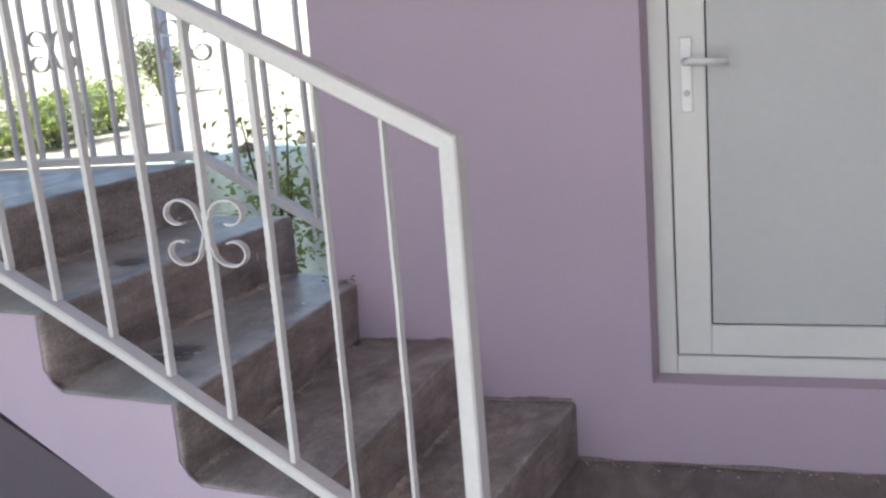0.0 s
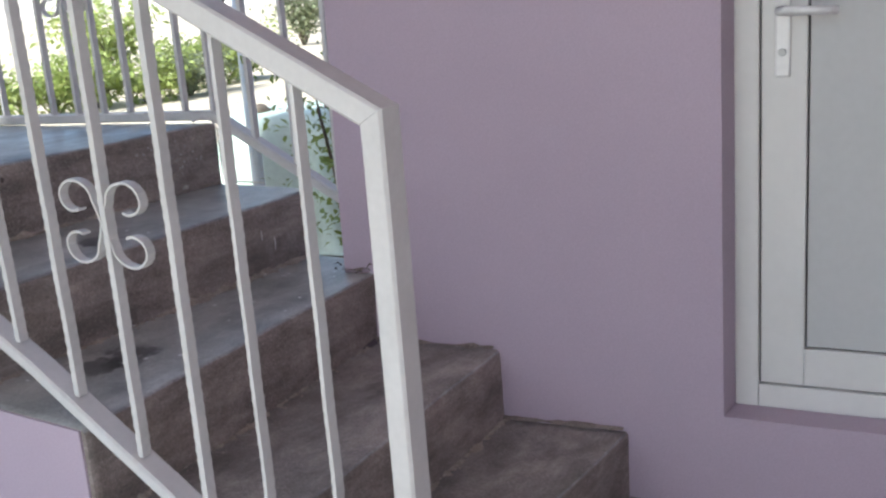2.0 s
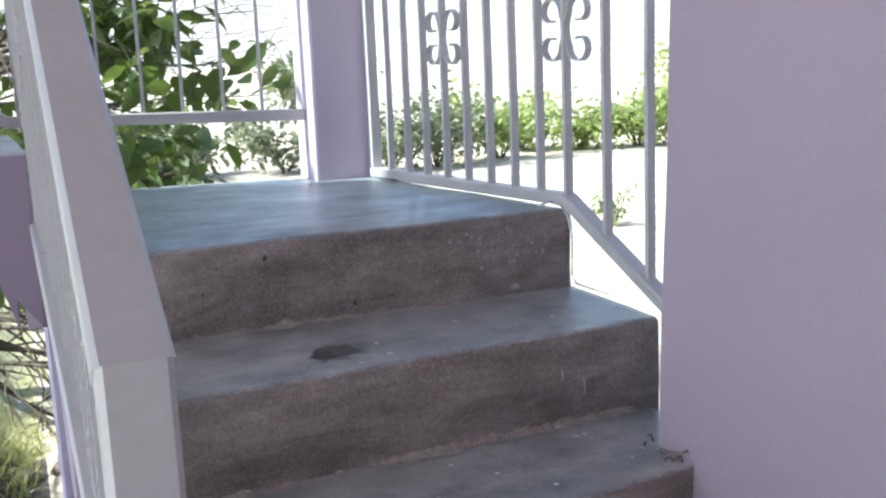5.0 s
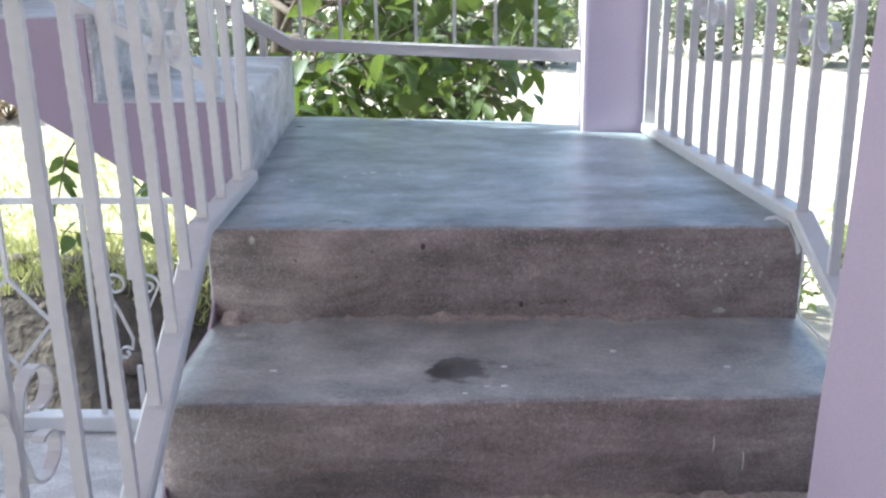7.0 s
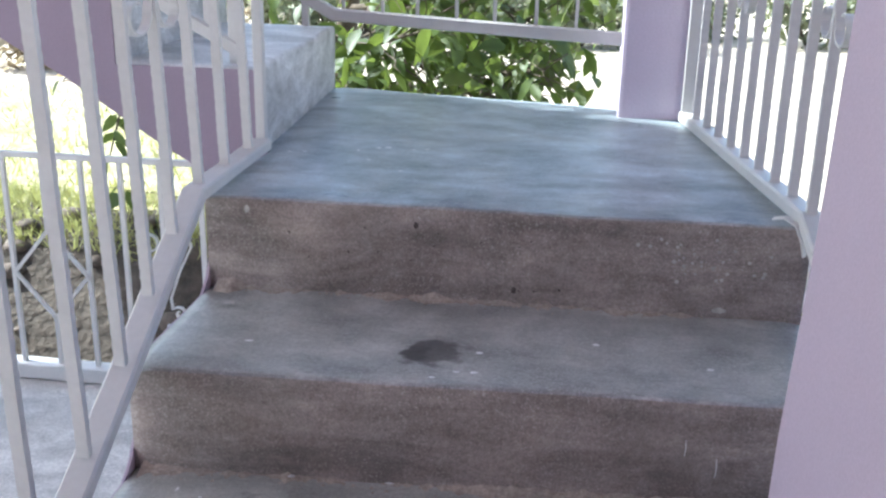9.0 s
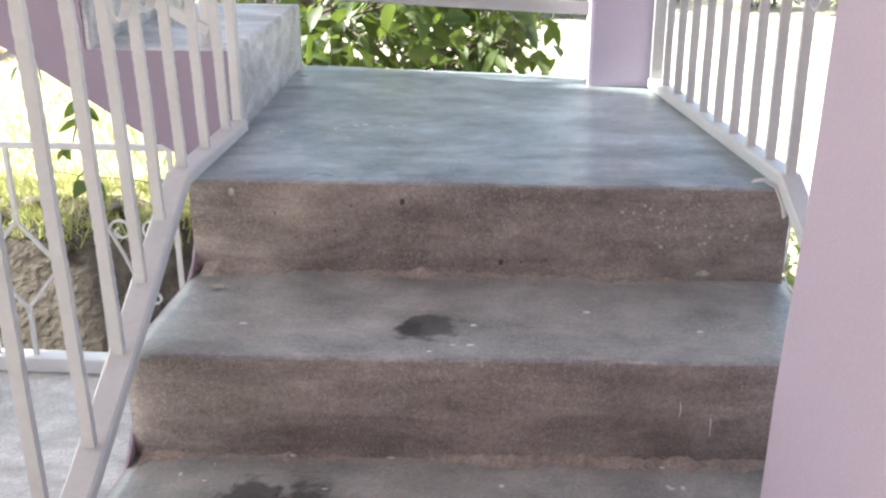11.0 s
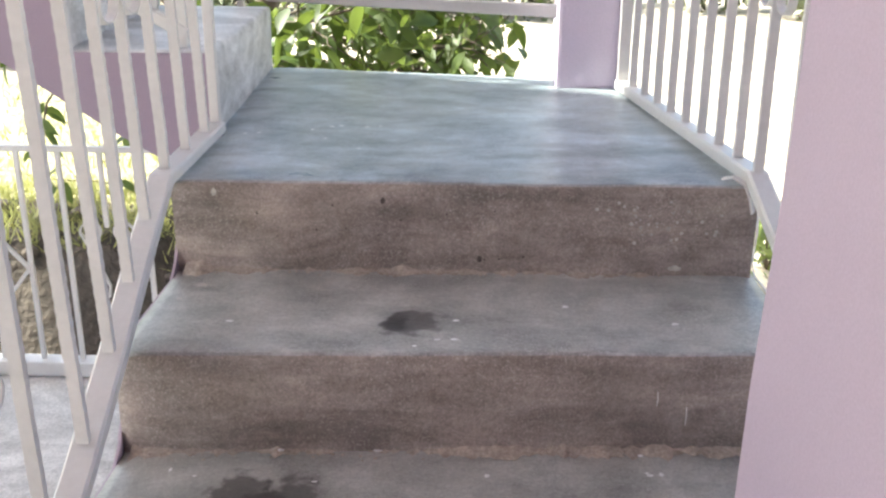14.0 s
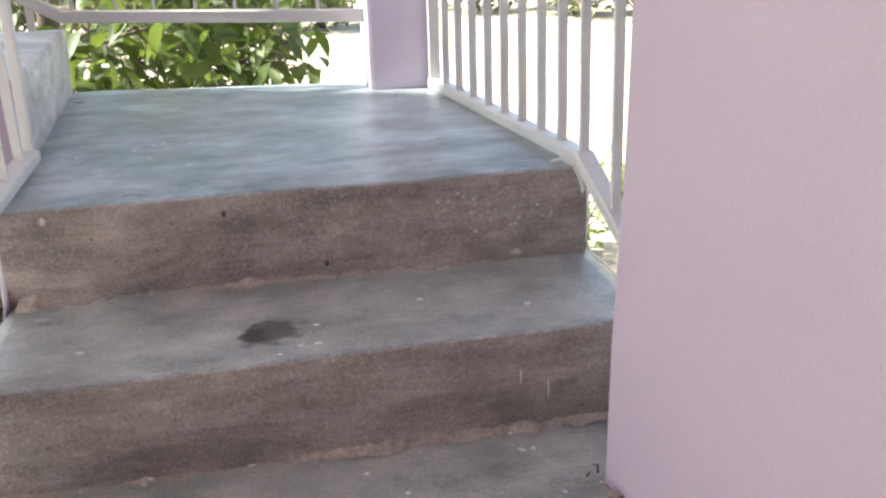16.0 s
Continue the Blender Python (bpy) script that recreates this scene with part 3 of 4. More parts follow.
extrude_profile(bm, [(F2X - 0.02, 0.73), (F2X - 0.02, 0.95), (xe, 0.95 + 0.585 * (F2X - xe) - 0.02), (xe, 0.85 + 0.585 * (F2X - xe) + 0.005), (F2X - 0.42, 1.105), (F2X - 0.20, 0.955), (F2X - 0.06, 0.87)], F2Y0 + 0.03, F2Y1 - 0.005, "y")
part("ramp", bm, SHADED_LILAC, flight)
bm = bmesh.new()
add_box(bm, (xe - 1.6, F2Y0 - 0.2, 2.45), (xe, F2Y1 + 0.2, 0.95 + RI2 * n2 - 0.01))
add_box(bm, (xe - 1.5, F2Y0, -0.25), (xe - 1.25, F2Y0 + 0.25, 2.45))
part("upper_landing", bm, LILAC, flight)

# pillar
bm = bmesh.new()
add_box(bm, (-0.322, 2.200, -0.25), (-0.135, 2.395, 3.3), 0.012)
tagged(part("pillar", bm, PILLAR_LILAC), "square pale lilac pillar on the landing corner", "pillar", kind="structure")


# ---- railings ----
def baluster(bm, x, y, z0, z1, wx, wy, seed, lean=0.0):
    """An upright of hammered square bar, its edges slightly wavy; lean is how far it leans along x for each metre up."""
    n = max(4, int((z1 - z0) / 0.0115))
    rings = []
    for i in range(n + 1):
        z = z0 + (z1 - z0) * i / n
        s = 1 + 0.05 * (1 if i % 2 else -1)
        dx, dy = lean * (z - z0) + 0.0012 * noise.noise((seed * 3.3, z * 9, 0)), 0.0012 * noise.noise((seed * 5.1, z * 9, 4))
        rings.append([bm.verts.new((x + dx + u * wx / 2 * s, y + dy + v * wy / 2 * s, z)) for u, v in ((-1, -1), (1, -1), (1, 1), (-1, 1))])
    for r, q in zip(rings, rings[1:]):
        for k in range(4):
            bm.faces.new((r[k], r[(k + 1) % 4], q[(k + 1) % 4], q[k]))
    bm.faces.new(rings[0][::-1])
    bm.faces.new(rings[-1])


def scroll(bm, c, along, s, wide, axis):
    """A four-curl ornament of flat strip round c; along is the way to the side in plan."""
    al, up = Vector(along), Vector((0, 0, 1))
    for sx in (-1, 1):
        # one C: inner end of the upper curl, over the top, down the stem, under, inner end of the lower curl
        path = []
        for i in range(15):
            a = radians(-110 + 290 * i / 14)
            r = s * (0.15 + 0.15 * min(1, i / 9))
            path.append((0.54 * s + r * math.cos(a) * 1.32, 0.33 * s + r * math.sin(a)))
        for f in (0.2, 0.5, 0.8):
            path.append((0.02 * s + 0.10 * s * abs(2 * f - 1), 0.33 * s - 0.66 * s * f))
        for i in range(15):
            a = radians(180 + 290 * i / 14)
            r = s * (0.30 - 0.15 * max(0, (i - 5) / 9))
            path.append((0.54 * s + r * math.cos(a) * 1.32, -0.33 * s + r * math.sin(a)))
        ribbon(bm, [Vector(c) + al * (sx * u) + up * v for u, v in path], wide, 0.004, axis)


def bent(bm, pts, w, h, side, first=0, last=99):
    """A rail of square tube along pts, mitred at its bends, with slightly rounded edges; w along side; built from bend first to bend last."""
    pts, sd = [Vector(p) for p in pts], Vector(side)
    ds = [(q - p).normalized() for p, q in zip(pts, pts[1:])]
    c = 0.004
    shape = [(-w / 2 + c, -h / 2), (w / 2 - c, -h / 2), (w / 2, -h / 2 + c), (w / 2, h / 2 - c), (w / 2 - c, h / 2), (-w / 2 + c, h / 2), (-w / 2, h / 2 - c), (-w / 2, -h / 2 + c)]
    rings = []
    for i, p in enumerate(pts):
        d0, d1 = ds[max(i - 1, 0)], ds[min(i, len(ds) - 1)]
        n0, n1 = d0.cross(sd).normalized(), d1.cross(sd).normalized()
        n = (n0 + n1).normalized()
        n = n / max(0.3, n.dot(n0))
        q = p - d0 * 0.01 if i == 0 else (p + d1 * 0.01 if i == len(pts) - 1 else p)
        rings.append([bm.verts.new(q + sd * u + n * v) for u, v in shape])
    for ring in rings[:first] + rings[last + 1:]:
        for v in ring:
            bm.verts.remove(v)
    rings = rings[first:last + 1]
    for r0, r1 in zip(rings, rings[1:]):
        for k in range(8):
            bm.faces.new((r0[k], r0[(k + 1) % 8], r1[(k + 1) % 8], r1[k]))
    bm.faces.new(rings[0][::-1])
    bm.faces.new(rings[-1])


# flight railing: newel in front of the first step, sloping rails, level beyond the bend
lx = lambda y: -1.100 + 0.012 * math.exp(-((y - 0.65) / 0.25) ** 2) - 0.03 * min(0.3, max(0, y - 0.95))        # slightly out of true
rail = thing("stair_railing", (0, 0, 0), "white painted metal stair railing with a scroll ornament", "railing")
BEND = 1.205
lean = lambda y: -0.026 * min(1.0, max(0.0, (y - 0.35) / 0.4))        # the railing leans out a little over its length
zb = lambda y: 0.541 + 0.55 * (y - 0.383) if y < BEND else 0.972 + 0.01 * (y - BEND)
bm = bmesh.new()
RAIL = [(lx(-0.174), -0.174, 0.01), (lx(-0.174), -0.174, 1.138), (lx(0.55) + lean(0.55) * 0.87, 0.55, 1.137 + 0.512 * (0.55 + 0.178)), (lx(BEND) + lean(BEND) * 0.87, BEND, 1.137 + 0.512 * (BEND + 0.178)), (lx(1.63) + lean(1.63) * 0.9, 1.63, 1.865)]
bent(bm, RAIL, 0.043, 0.036, (1, 0, 0), 0, 1)
part("newel_post", bm, WHITE, rail)
bm = bmesh.new()
bent(bm, RAIL, 0.046, 0.036, (1, 0, 0), 1, 4)
part("handrail", bm, WHITE, rail)
bm = bmesh.new()
bent(bm, [(lx(-0.16), -0.16, zb(-0.16) - 0.013)] + [(lx(y), y, zb(-0.16) - 0.013 + (0.968 - zb(-0.16) + 0.013) * (y + 0.16) / (BEND + 0.16)) for y in (0.2, 0.45, 0.65, 0.85, 1.05)] + [(lx(BEND), BEND, 0.968), (lx(1.605), 1.605, 0.970)], 0.045, 0.026, (1, 0, 0))
part("bottom_rail", bm, WHITE, rail)
bm = bmesh.new()
bar(bm, (lx(1.62), 1.62, 0.95), (lx(1.62), 1.62, 1.9), 0.022, 0.022, 0.003)
part("end_post", bm, WHITE, rail)
LEFT_YS = [-0.04, 0.098, 0.235, 0.384, 0.538, 0.688, 0.834, 0.962, 1.088, 1.236, 1.38, 1.525]
for k, y in enumerate(LEFT_YS):
    bm = bmesh.new()
    top = min(1.132 + 0.512 * (y + 0.188), 1.85) - 0.01
    thin = k < 2
    baluster(bm, lx(y), y, zb(y), top, 0.018, 0.007 if thin else 0.0125, k, lean(y))
    part("baluster", bm, WHITE, rail)
for y, z in ((0.391, 0.957), (1.088, 1.36)):
    bm = bmesh.new()
    scroll(bm, (lx(y) + lean(y) * (z - zb(y)), y, z), (0, 1, 0), 0.112, 0.016, (1, 0, 0))
    part("scroll", bm, WHITE, rail)

# landing railing on the open side: level, then sloping down behind the corner of the house
rx = lambda y: 0.0 - 0.161 * (y - 1.265)
side_rail = thing("landing_railing", (0, 0, 0), "white metal railing with scrolls on the landing edge", "railing")
bm = bmesh.new()
RB = [(rx(2.16), 2.16, 0.968), (rx(1.268), 1.268, 0.972), (rx(0.55), 0.55, 0.972 - 0.62 * 0.718)]
bent(bm, RB, 0.04, 0.028, (1, 0, 0))
part("bottom_rail", bm, WHITE, side_rail)
bm = bmesh.new()
bent(bm, [(p[0], p[1], p[2] + 0.88) for p in RB], 0.05, 0.04, (1, 0, 0))
part("handrail", bm, WHITE, side_rail)
RIGHT_YS = [2.073, 1.972, 1.871, 1.770, 1.669, 1.568, 1.467, 1.366, 1.266, 1.135, 1.005, 0.875, 0.745]
for k, y in enumerate(RIGHT_YS):
    bm = bmesh.new()
    z = 0.972 - 0.62 * (1.268 - y) if y < 1.262 else 0.972
    baluster(bm, rx(y), y, z, z + 0.875, 0.018, 0.013, 40 + k)
    part("baluster", bm, WHITE, side_rail)
for y in (1.266, 1.77):
    bm = bmesh.new()
    scroll(bm, (rx(y), y, 1.362), (0, 1, 0), 0.112, 0.016, (1, 0, 0))
    part("scroll", bm, WHITE, side_rail)
bm = bmesh.new()
bar(bm, (rx(2.17), 2.17, 0.95), (rx(2.17), 2.17, 1.88), 0.03, 0.03, 0.003)
part("end_post", bm, WHITE, side_rail)

# back railing between the pillar and the upper flight, climbing along it
back = thing("back_railing", (0, 0, 0), "white metal railing climbing along the upper flight", "railing")
BY = 2.455
by = lambda x: BY - 0.20 * (x + 1.15) if x > -1.15 else BY
BR = [(-0.315, by(-0.315), 1.152), (-1.15, BY, 1.172), (-3.3, BY, 1.172 + 0.585 * 2.15)]
bm = bmesh.new()
bent(bm, BR, 0.026, 0.036, (0, 1, 0))
part("bottom_rail", bm, WHITE, back)
bm = bmesh.new()
bent(bm, [(p[0], p[1], p[2] + 0.72) for p in BR], 0.045, 0.045, (0, 1, 0))
part("handrail", bm, WHITE, back)
for k, x in enumerate([-0.445, -0.555, -0.67, -0.78, -0.895, -1.00, -1.12, -1.25, -1.45, -1.59, -1.73, -1.87, -2.01, -2.15]):
    bm = bmesh.new()
    z = 1.152 + 0.02 * (-0.315 - x) / 0.835 if x > -1.15 else 1.172 + 0.585 * (-1.15 - x)
    baluster(bm, x, by(x), z, z + 0.71, 0.009, 0.009, 70 + k)
    part("baluster", bm, WHITE, back)
for x in (-1.235, -2.2):
    bm = bmesh.new()
    z = 1.172 + 0.585 * (-1.15 - x)
    bar(bm, (x, BY, z - 0.16 if x > -2 else z - 0.14), (x, BY, z), 0.02, 0.02, 0.002)
    part("foot", bm, WHITE, back)

# near railing of the upper flight
near = thing("upper_railing", (0, 0, 0), "white metal railing on the upper flight's near side", "railing")
NY = F2Y0 + 0.06
NR = [(-1.19, NY, 1.175), (-3.3, NY, 1.175 + 0.585 * 2.11)]
bm = bmesh.new()
bent(bm, NR, 0.03, 0.03, (0, 1, 0))
part("bottom_rail", bm, WHITE, near)
bm = bmesh.new()
bent(bm, [(p[0], p[1], p[2] + 0.78) for p in NR], 0.045, 0.045, (0, 1, 0))
part("handrail", bm, WHITE, near)
for k in range(14):
    x = -1.25 - 0.15 * k
    bm = bmesh.new()
    z = 1.175 + 0.585 * (-1.19 - x)
    baluster(bm, x, NY, z, z + 0.77, 0.014, 0.014, 90 + k)
    part("baluster", bm, WHITE, near)
bm = bmesh.new()
bar(bm, (-1.19, NY, 1.13), (-1.19, NY, 1.97), 0.022, 0.022, 0.003)
part("post", bm, WHITE, near)

# low terrace fence behind, with diamonds and scrolls
fence = thing("terrace_fence", (0, 0, 0), "low white metal fence with diamond ornaments at the terrace edge", "fence")
FY = 2.225
bm = bmesh.new()
add_box(bm, (-4.4, FY - 0.03, 0.0), (-1.28, FY + 0.03, 0.05), 0.006)
part("base_rail", bm, WHITE, fence)
bm = bmesh.new()
bar(bm, (-4.4, FY, 0.745), (-1.28, FY, 0.745), 0.018, 0.018, 0.002, (0, 1, 0))
part("top_rail", bm, WHITE, fence)
fx = [-1.254 - 0.122 * k for k in range(26)]
for k, x in enumerate(fx[1:], 1):
    for lo, hi in (((0.05, 0.215), (0.50, 0.74)) if k % 3 == 0 else ((0.05, 0.74),)):
        bm = bmesh.new()
        bar(bm, (x, FY, lo), (x, FY, hi), 0.013, 0.013, 0.0)
        part("upright", bm, WHITE, fence)
for x in fx[6::6]:
    bm = bmesh.new()
    for a, b in (((-0.118, 0.36), (0, 0.505)), ((0, 0.505), (0.118, 0.36)), ((0.118, 0.36), (0, 0.212)), ((0, 0.212), (-0.118, 0.36))):
        bar(bm, (x + a[0], FY - 0.004, a[1]), (x + b[0], FY - 0.004, b[1]), 0.010, 0.010, 0, (0, 1, 0))
    part("diamond", bm, WHITE, fence)


def heart_scroll(bm, x, side):
    """Half of a wrought ornament: a curl above, a slanting stem, and a smaller curl below; side is -1 or 1."""
    path = []
    for i in range(19):
        a, q = radians(-250 + 430 * i / 18), 0.008 + 0.025 * min(1, i / 12)
        path.append((0.050 - q * math.cos(a), 0.481 + q * math.sin(a)))
    path.append((0.045, 0.40))
    path.append((0.010, 0.305))
    for i in range(15):
        a, q = radians(150 - 400 * i / 14), 0.024 - 0.017 * i / 14
        path.append((0.036 + q * math.cos(a), 0.256 + q * math.sin(a)))
    ribbon(bm, [Vector((x + side * u, FY, z)) for u, z in path], 0.012, 0.005, (0, 1, 0))


for x in fx[3::6]:
    for side in (-1, 1):
        bm = bmesh.new()
        heart_scroll(bm, x, side)
        part("scroll", bm, WHITE, fence)

# ---- plants and far things ----
def leaf_into(bm, m, length, width, bend=0.15, segs=3):
    """A pointed leaf, folded along its midrib and bent down to its tip."""
    left, mid, right = [], [], []
    for i in range(segs + 1):
        f = i / segs
        w = width / 2 * math.sin(math.pi * min(1.0, f * 0.86 + 0.10)) * (1.05 - 0.25 * f)
        if i == segs:
            w = 0.0
        z = -bend * length * f * f
        mid.append(bm.verts.new(m @ Vector((0, f * length, z))))
        if 0 < i < segs:
            left.append(bm.verts.new(m @ Vector((-w, f * length, z + w * 0.3))))
            right.append(bm.verts.new(m @ Vector((w, f * length, z + w * 0.3))))
    bm.faces.new((mid[0], mid[1], left[0]))
    bm.faces.new((mid[0], right[0], mid[1]))
    for i in range(1, segs - 1):
        bm.faces.new((mid[i], mid[i + 1], left[i], left[i - 1]))
        bm.faces.new((mid[i], right[i - 1], right[i], mid[i + 1]))
    bm.faces.new((mid[-2], mid[-1], left[-1]))
    bm.faces.new((mid[-2], right[-1], mid[-1]))


rng = random.Random(5)


def leaf_pose(p, droop=35, spread=360):
    return Matrix.Translation(p) @ Euler((radians(-droop + rng.gauss(0, 28)), radians(rng.gauss(0, 35)), radians(rng.uniform(0, spread)))).to_matrix().to_4x4()


def grow(bm, start, way, length, radius, twigs, depth, spread=0.5):
    """A limb that wanders and forks; collects twig points for the leaves."""
    p, d = Vector(start), Vector(way).normalized()
    pts, radii = [p.copy()], [radius]
    n = 6
    for i in range(n):
        d = (d + Vector((rng.gauss(0, 0.16), rng.gauss(0, 0.16), rng.gauss(0, 0.10)))).normalized()
        p = p + d * (length / n)
        if p.y < (2.66 if p.z < 1.75 else 2.36) or (p.x > -0.42 and p.z < 1.12):        # pruned back from the landing and the pillar
            break
        pts.append(p.copy())
        radii.append(max(0.0015, radius * (1 - 0.75 * (i + 1) / n)))
        if depth == 0 or i > 1:
            twigs.append((p.copy(), d.copy(), depth))
        if depth > 0 and i >= 1:
            for _ in range(1 if depth > 1 else 2):
                w = (d + Vector((rng.gauss(0, spread), rng.gauss(0, spread), rng.gauss(-0.05, spread)))).normalized()
                grow(bm, p, w, length * rng.uniform(0.45, 0.68) * (0.62 if p.z > 1.25 else 1), radii[-1] * 0.45, twigs, depth - 1, spread)
    if len(pts) > 1:
        tube(bm, pts, radii, 6)


tree = thing("tree", (0, 0, 0), "leafy tree with large dark green leaves behind the landing", "tree")
twigs = []
bm = bmesh.new()
ROOT = Vector((-1.55, 4.3, GZ))
tube(bm, [ROOT + Vector(p) for p in ((0, 0, -0.1), (0.03, -0.03, 0.4), (-0.02, -0.08, 0.8), (0.05, -0.12, 1.3), (0.02, -0.1, 1.9))], [0.085, 0.07, 0.06, 0.045, 0.03], 9)
BOUGHS = [((-1.55, 4.2, 0.1 + 0.18 * (k % 8)), (0.15 + 1.0 * rng.random(), -0.75 - 0.35 * rng.random(), 0.30 * rng.random() - 0.08), 1.0 + 0.5 * rng.random()) for k in range(26)]
BOUGHS += [((-1.5, 4.2, 1.2 + 0.1 * k), (0.30 + 1.0 * rng.random(), -0.8, 0.15 + 0.45 * rng.random()), 1.4) for k in range(6)]
BOUGHS += [((-1.5, 4.1, 1.35 + 0.12 * k), (0.55 + 0.12 * k, -0.95, 0.10 + 0.05 * k), 1.5) for k in range(3)]
BOUGHS += [((-1.5, 4.15, 1.22 + 0.1 * k), (1.0, -0.45 - 0.16 * k, 0.10 - 0.03 * k), 1.5) for k in range(4)]        # reaching over to the pillar
BOUGHS += [((-1.5, 4.1, 1.7 + 0.08 * k), (0.15 + 0.16 * k, -0.95, 0.26 + 0.06 * k), 1.9) for k in range(5)]        # over the back railing, out of view, added to dapple the pillar
for st, way, ln in BOUGHS:
    grow(bm, st, way, ln, 0.011 if st[2] > 1.2 else 0.02, twigs, 1, 0.42)
low_bough = [Vector(p) for p in ((-1.55, 4.22, 0.85), (-1.78, 3.6, 0.98), (-1.95, 3.1, 0.92), (-2.03, 2.86, 0.74), (-2.05, 2.80, 0.60))]
tube(bm, low_bough, [0.014, 0.010, 0.007, 0.005, 0.003], 6)
side_twig = [low_bough[2], Vector((-2.12, 2.92, 0.93)), Vector((-2.22, 2.84, 0.86))]
tube(bm, side_twig, [0.005, 0.004, 0.002], 5)
part("trunk", bm, BARK, tree, smooth=True)
leaves = []
for k in range(13):
    p = low_bough[3].lerp(low_bough[4], k / 8) if k < 9 else side_twig[1].lerp(side_twig[2], (k - 9) / 3)
    leaves.append((leaf_pose(p + Vector((rng.gauss(0, 0.015), rng.gauss(0, 0.015), 0)), 60), rng.uniform(0.07, 0.11)))
for p, d, dep in twigs:
    high = p.z > 1.1
    if noise.noise(p * 3.0) < (0.08 if high else -0.22):
        continue
    for _ in range(2 if high else 3):
        q = p + Vector((rng.gauss(0, 0.07), rng.gauss(0, 0.07), rng.gauss(0, 0.06)))
        if q.y < (2.62 if q.z < 1.75 else 2.32) or q.z < -0.1 or q.x > -0.37 + 0.42 * (q.z > 1.12) or (q.y < 2.9 and q.x < -1.2 and 0.9 < q.z < 1.75) or (q.x < -1.75 and q.z < 0.45) or (q.x > -1.8 and q.z < 0.58):
            continue
        if high and q.x < -0.75 and rng.random() < 0.5:
            continue
        leaves.append((leaf_pose(q), rng.uniform(0.095, 0.155) if high else rng.uniform(0.075, 0.135)))
leaves.sort(key=lambda l: l[0].translation.y)
one = bmesh.new()
leaf_into(one, Matrix(), 1.0, 0.48, 0.18, 4)
leaf_mesh = finish("leaf", one, LEAF, True)
bm = bmesh.new()
for k, (m, s) in enumerate(leaves):
    if k < 280:
        ob = new("leaf", leaf_mesh)
        ob.parent = tree
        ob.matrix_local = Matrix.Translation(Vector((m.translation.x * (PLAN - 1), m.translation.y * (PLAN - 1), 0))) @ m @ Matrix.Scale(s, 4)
    else:
        leaf_into(bm, m, s, s * 0.48, 0.18, 4)
tagged(part("crown", bm, LEAF, tree, smooth=True), kind="stuff")


def bush(name, at, size, leaf, count, mat, seed, label, category="shrub", stems=9):
    """Stems out of one root with leaves in uneven clumps about them."""
    r = random.Random(seed)
    th = thing(name, (0, 0, 0), label, category)
    bm, pts = bmesh.new(), []
    base = Vector(at)
    for k in range(stems):
        a = r.uniform(0, math.tau)
        d = Vector((math.cos(a) * size[0], math.sin(a) * size[1], 0)) * r.uniform(0.25, 1.0)
        tip = base + d + Vector((0, 0, size[2] * r.uniform(0.55, 1.0)))
        mid = base + d * 0.45 + Vector((0, 0, size[2] * 0.45))
        line = [base + d * 0.05, mid, tip]
        tube(bm, line, [0.012 * size[2] + 0.004, 0.007 * size[2] + 0.003, 0.003], 5)
        pts += [mid.lerp(tip, f) for f in (0.1, 0.4, 0.7, 1.0)] + [base.lerp(mid, 0.7)]
    part("trunk", bm, BARK, th)
    clumps = [(p, r.uniform(0.10, 0.24) * (size[0] + size[2]) / 2) for p in pts]
    bm = bmesh.new()
    for k in range(count):
        p, rad = r.choice(clumps)
        q = p + Vector((r.gauss(0, rad), r.gauss(0, rad), r.gauss(0, rad * 0.8)))
        q.z = max(q.z, at[2] + 0.02)
        m = Matrix.Translation(q) @ Euler((r.uniform(-1.2, 0.8), r.uniform(-0.9, 0.9), r.uniform(0, 6.28))).to_matrix().to_4x4()
        s = leaf * r.uniform(0.7, 1.4)
        leaf_into(bm, m, s, s * 0.5, 0.2, 2)
    tagged(part("crown", bm, mat, th, smooth=True), kind="stuff")
    return th


bush("shrub", (1.70, 2.16, GZ), (0.28, 0.28, 1.2), 0.05, 800, SHRUB, 11, "loose small-leaved shrub beside the house corner")
bush("low_plant", (0.62, 1.25, GZ), (0.2, 0.2, 0.5), 0.06, 130, SHRUB, 12, "low broad-leaved green plant at the stair's foot", "plant", 6)
for k, (x, y, w) in enumerate(((0.45, 3.25, 0.22), (0.75, 3.75, 0.3), (1.15, 4.3, 0.2), (3.47, 6.64, 0.25), (0.25, 2.95, 0.15))):
    bush("weed", (x, y, GZ), (w, w, 0.3), 0.06, 170, SHRUB if k % 2 else HEDGE, 13 + k, "low green weeds in the pale ground", "weed", 6)

for k, (x, y, w) in enumerate(((-4.9, 8.6, 0.6), (-5.7, 8.9, 0.7), (-4.1, 8.9, 0.6), (-6.6, 8.8, 0.7), (-5.2, 9.8, 0.8), (-7.4, 9.6, 0.8), (-4.4, 10.2, 0.7))):
    bush("dry_shrub", (x, y, GZ), (w, 0.4, 0.55), 0.11, 420, STRAW, 60 + k, "dry straw-coloured brush on the bare ground", "shrub", 9)

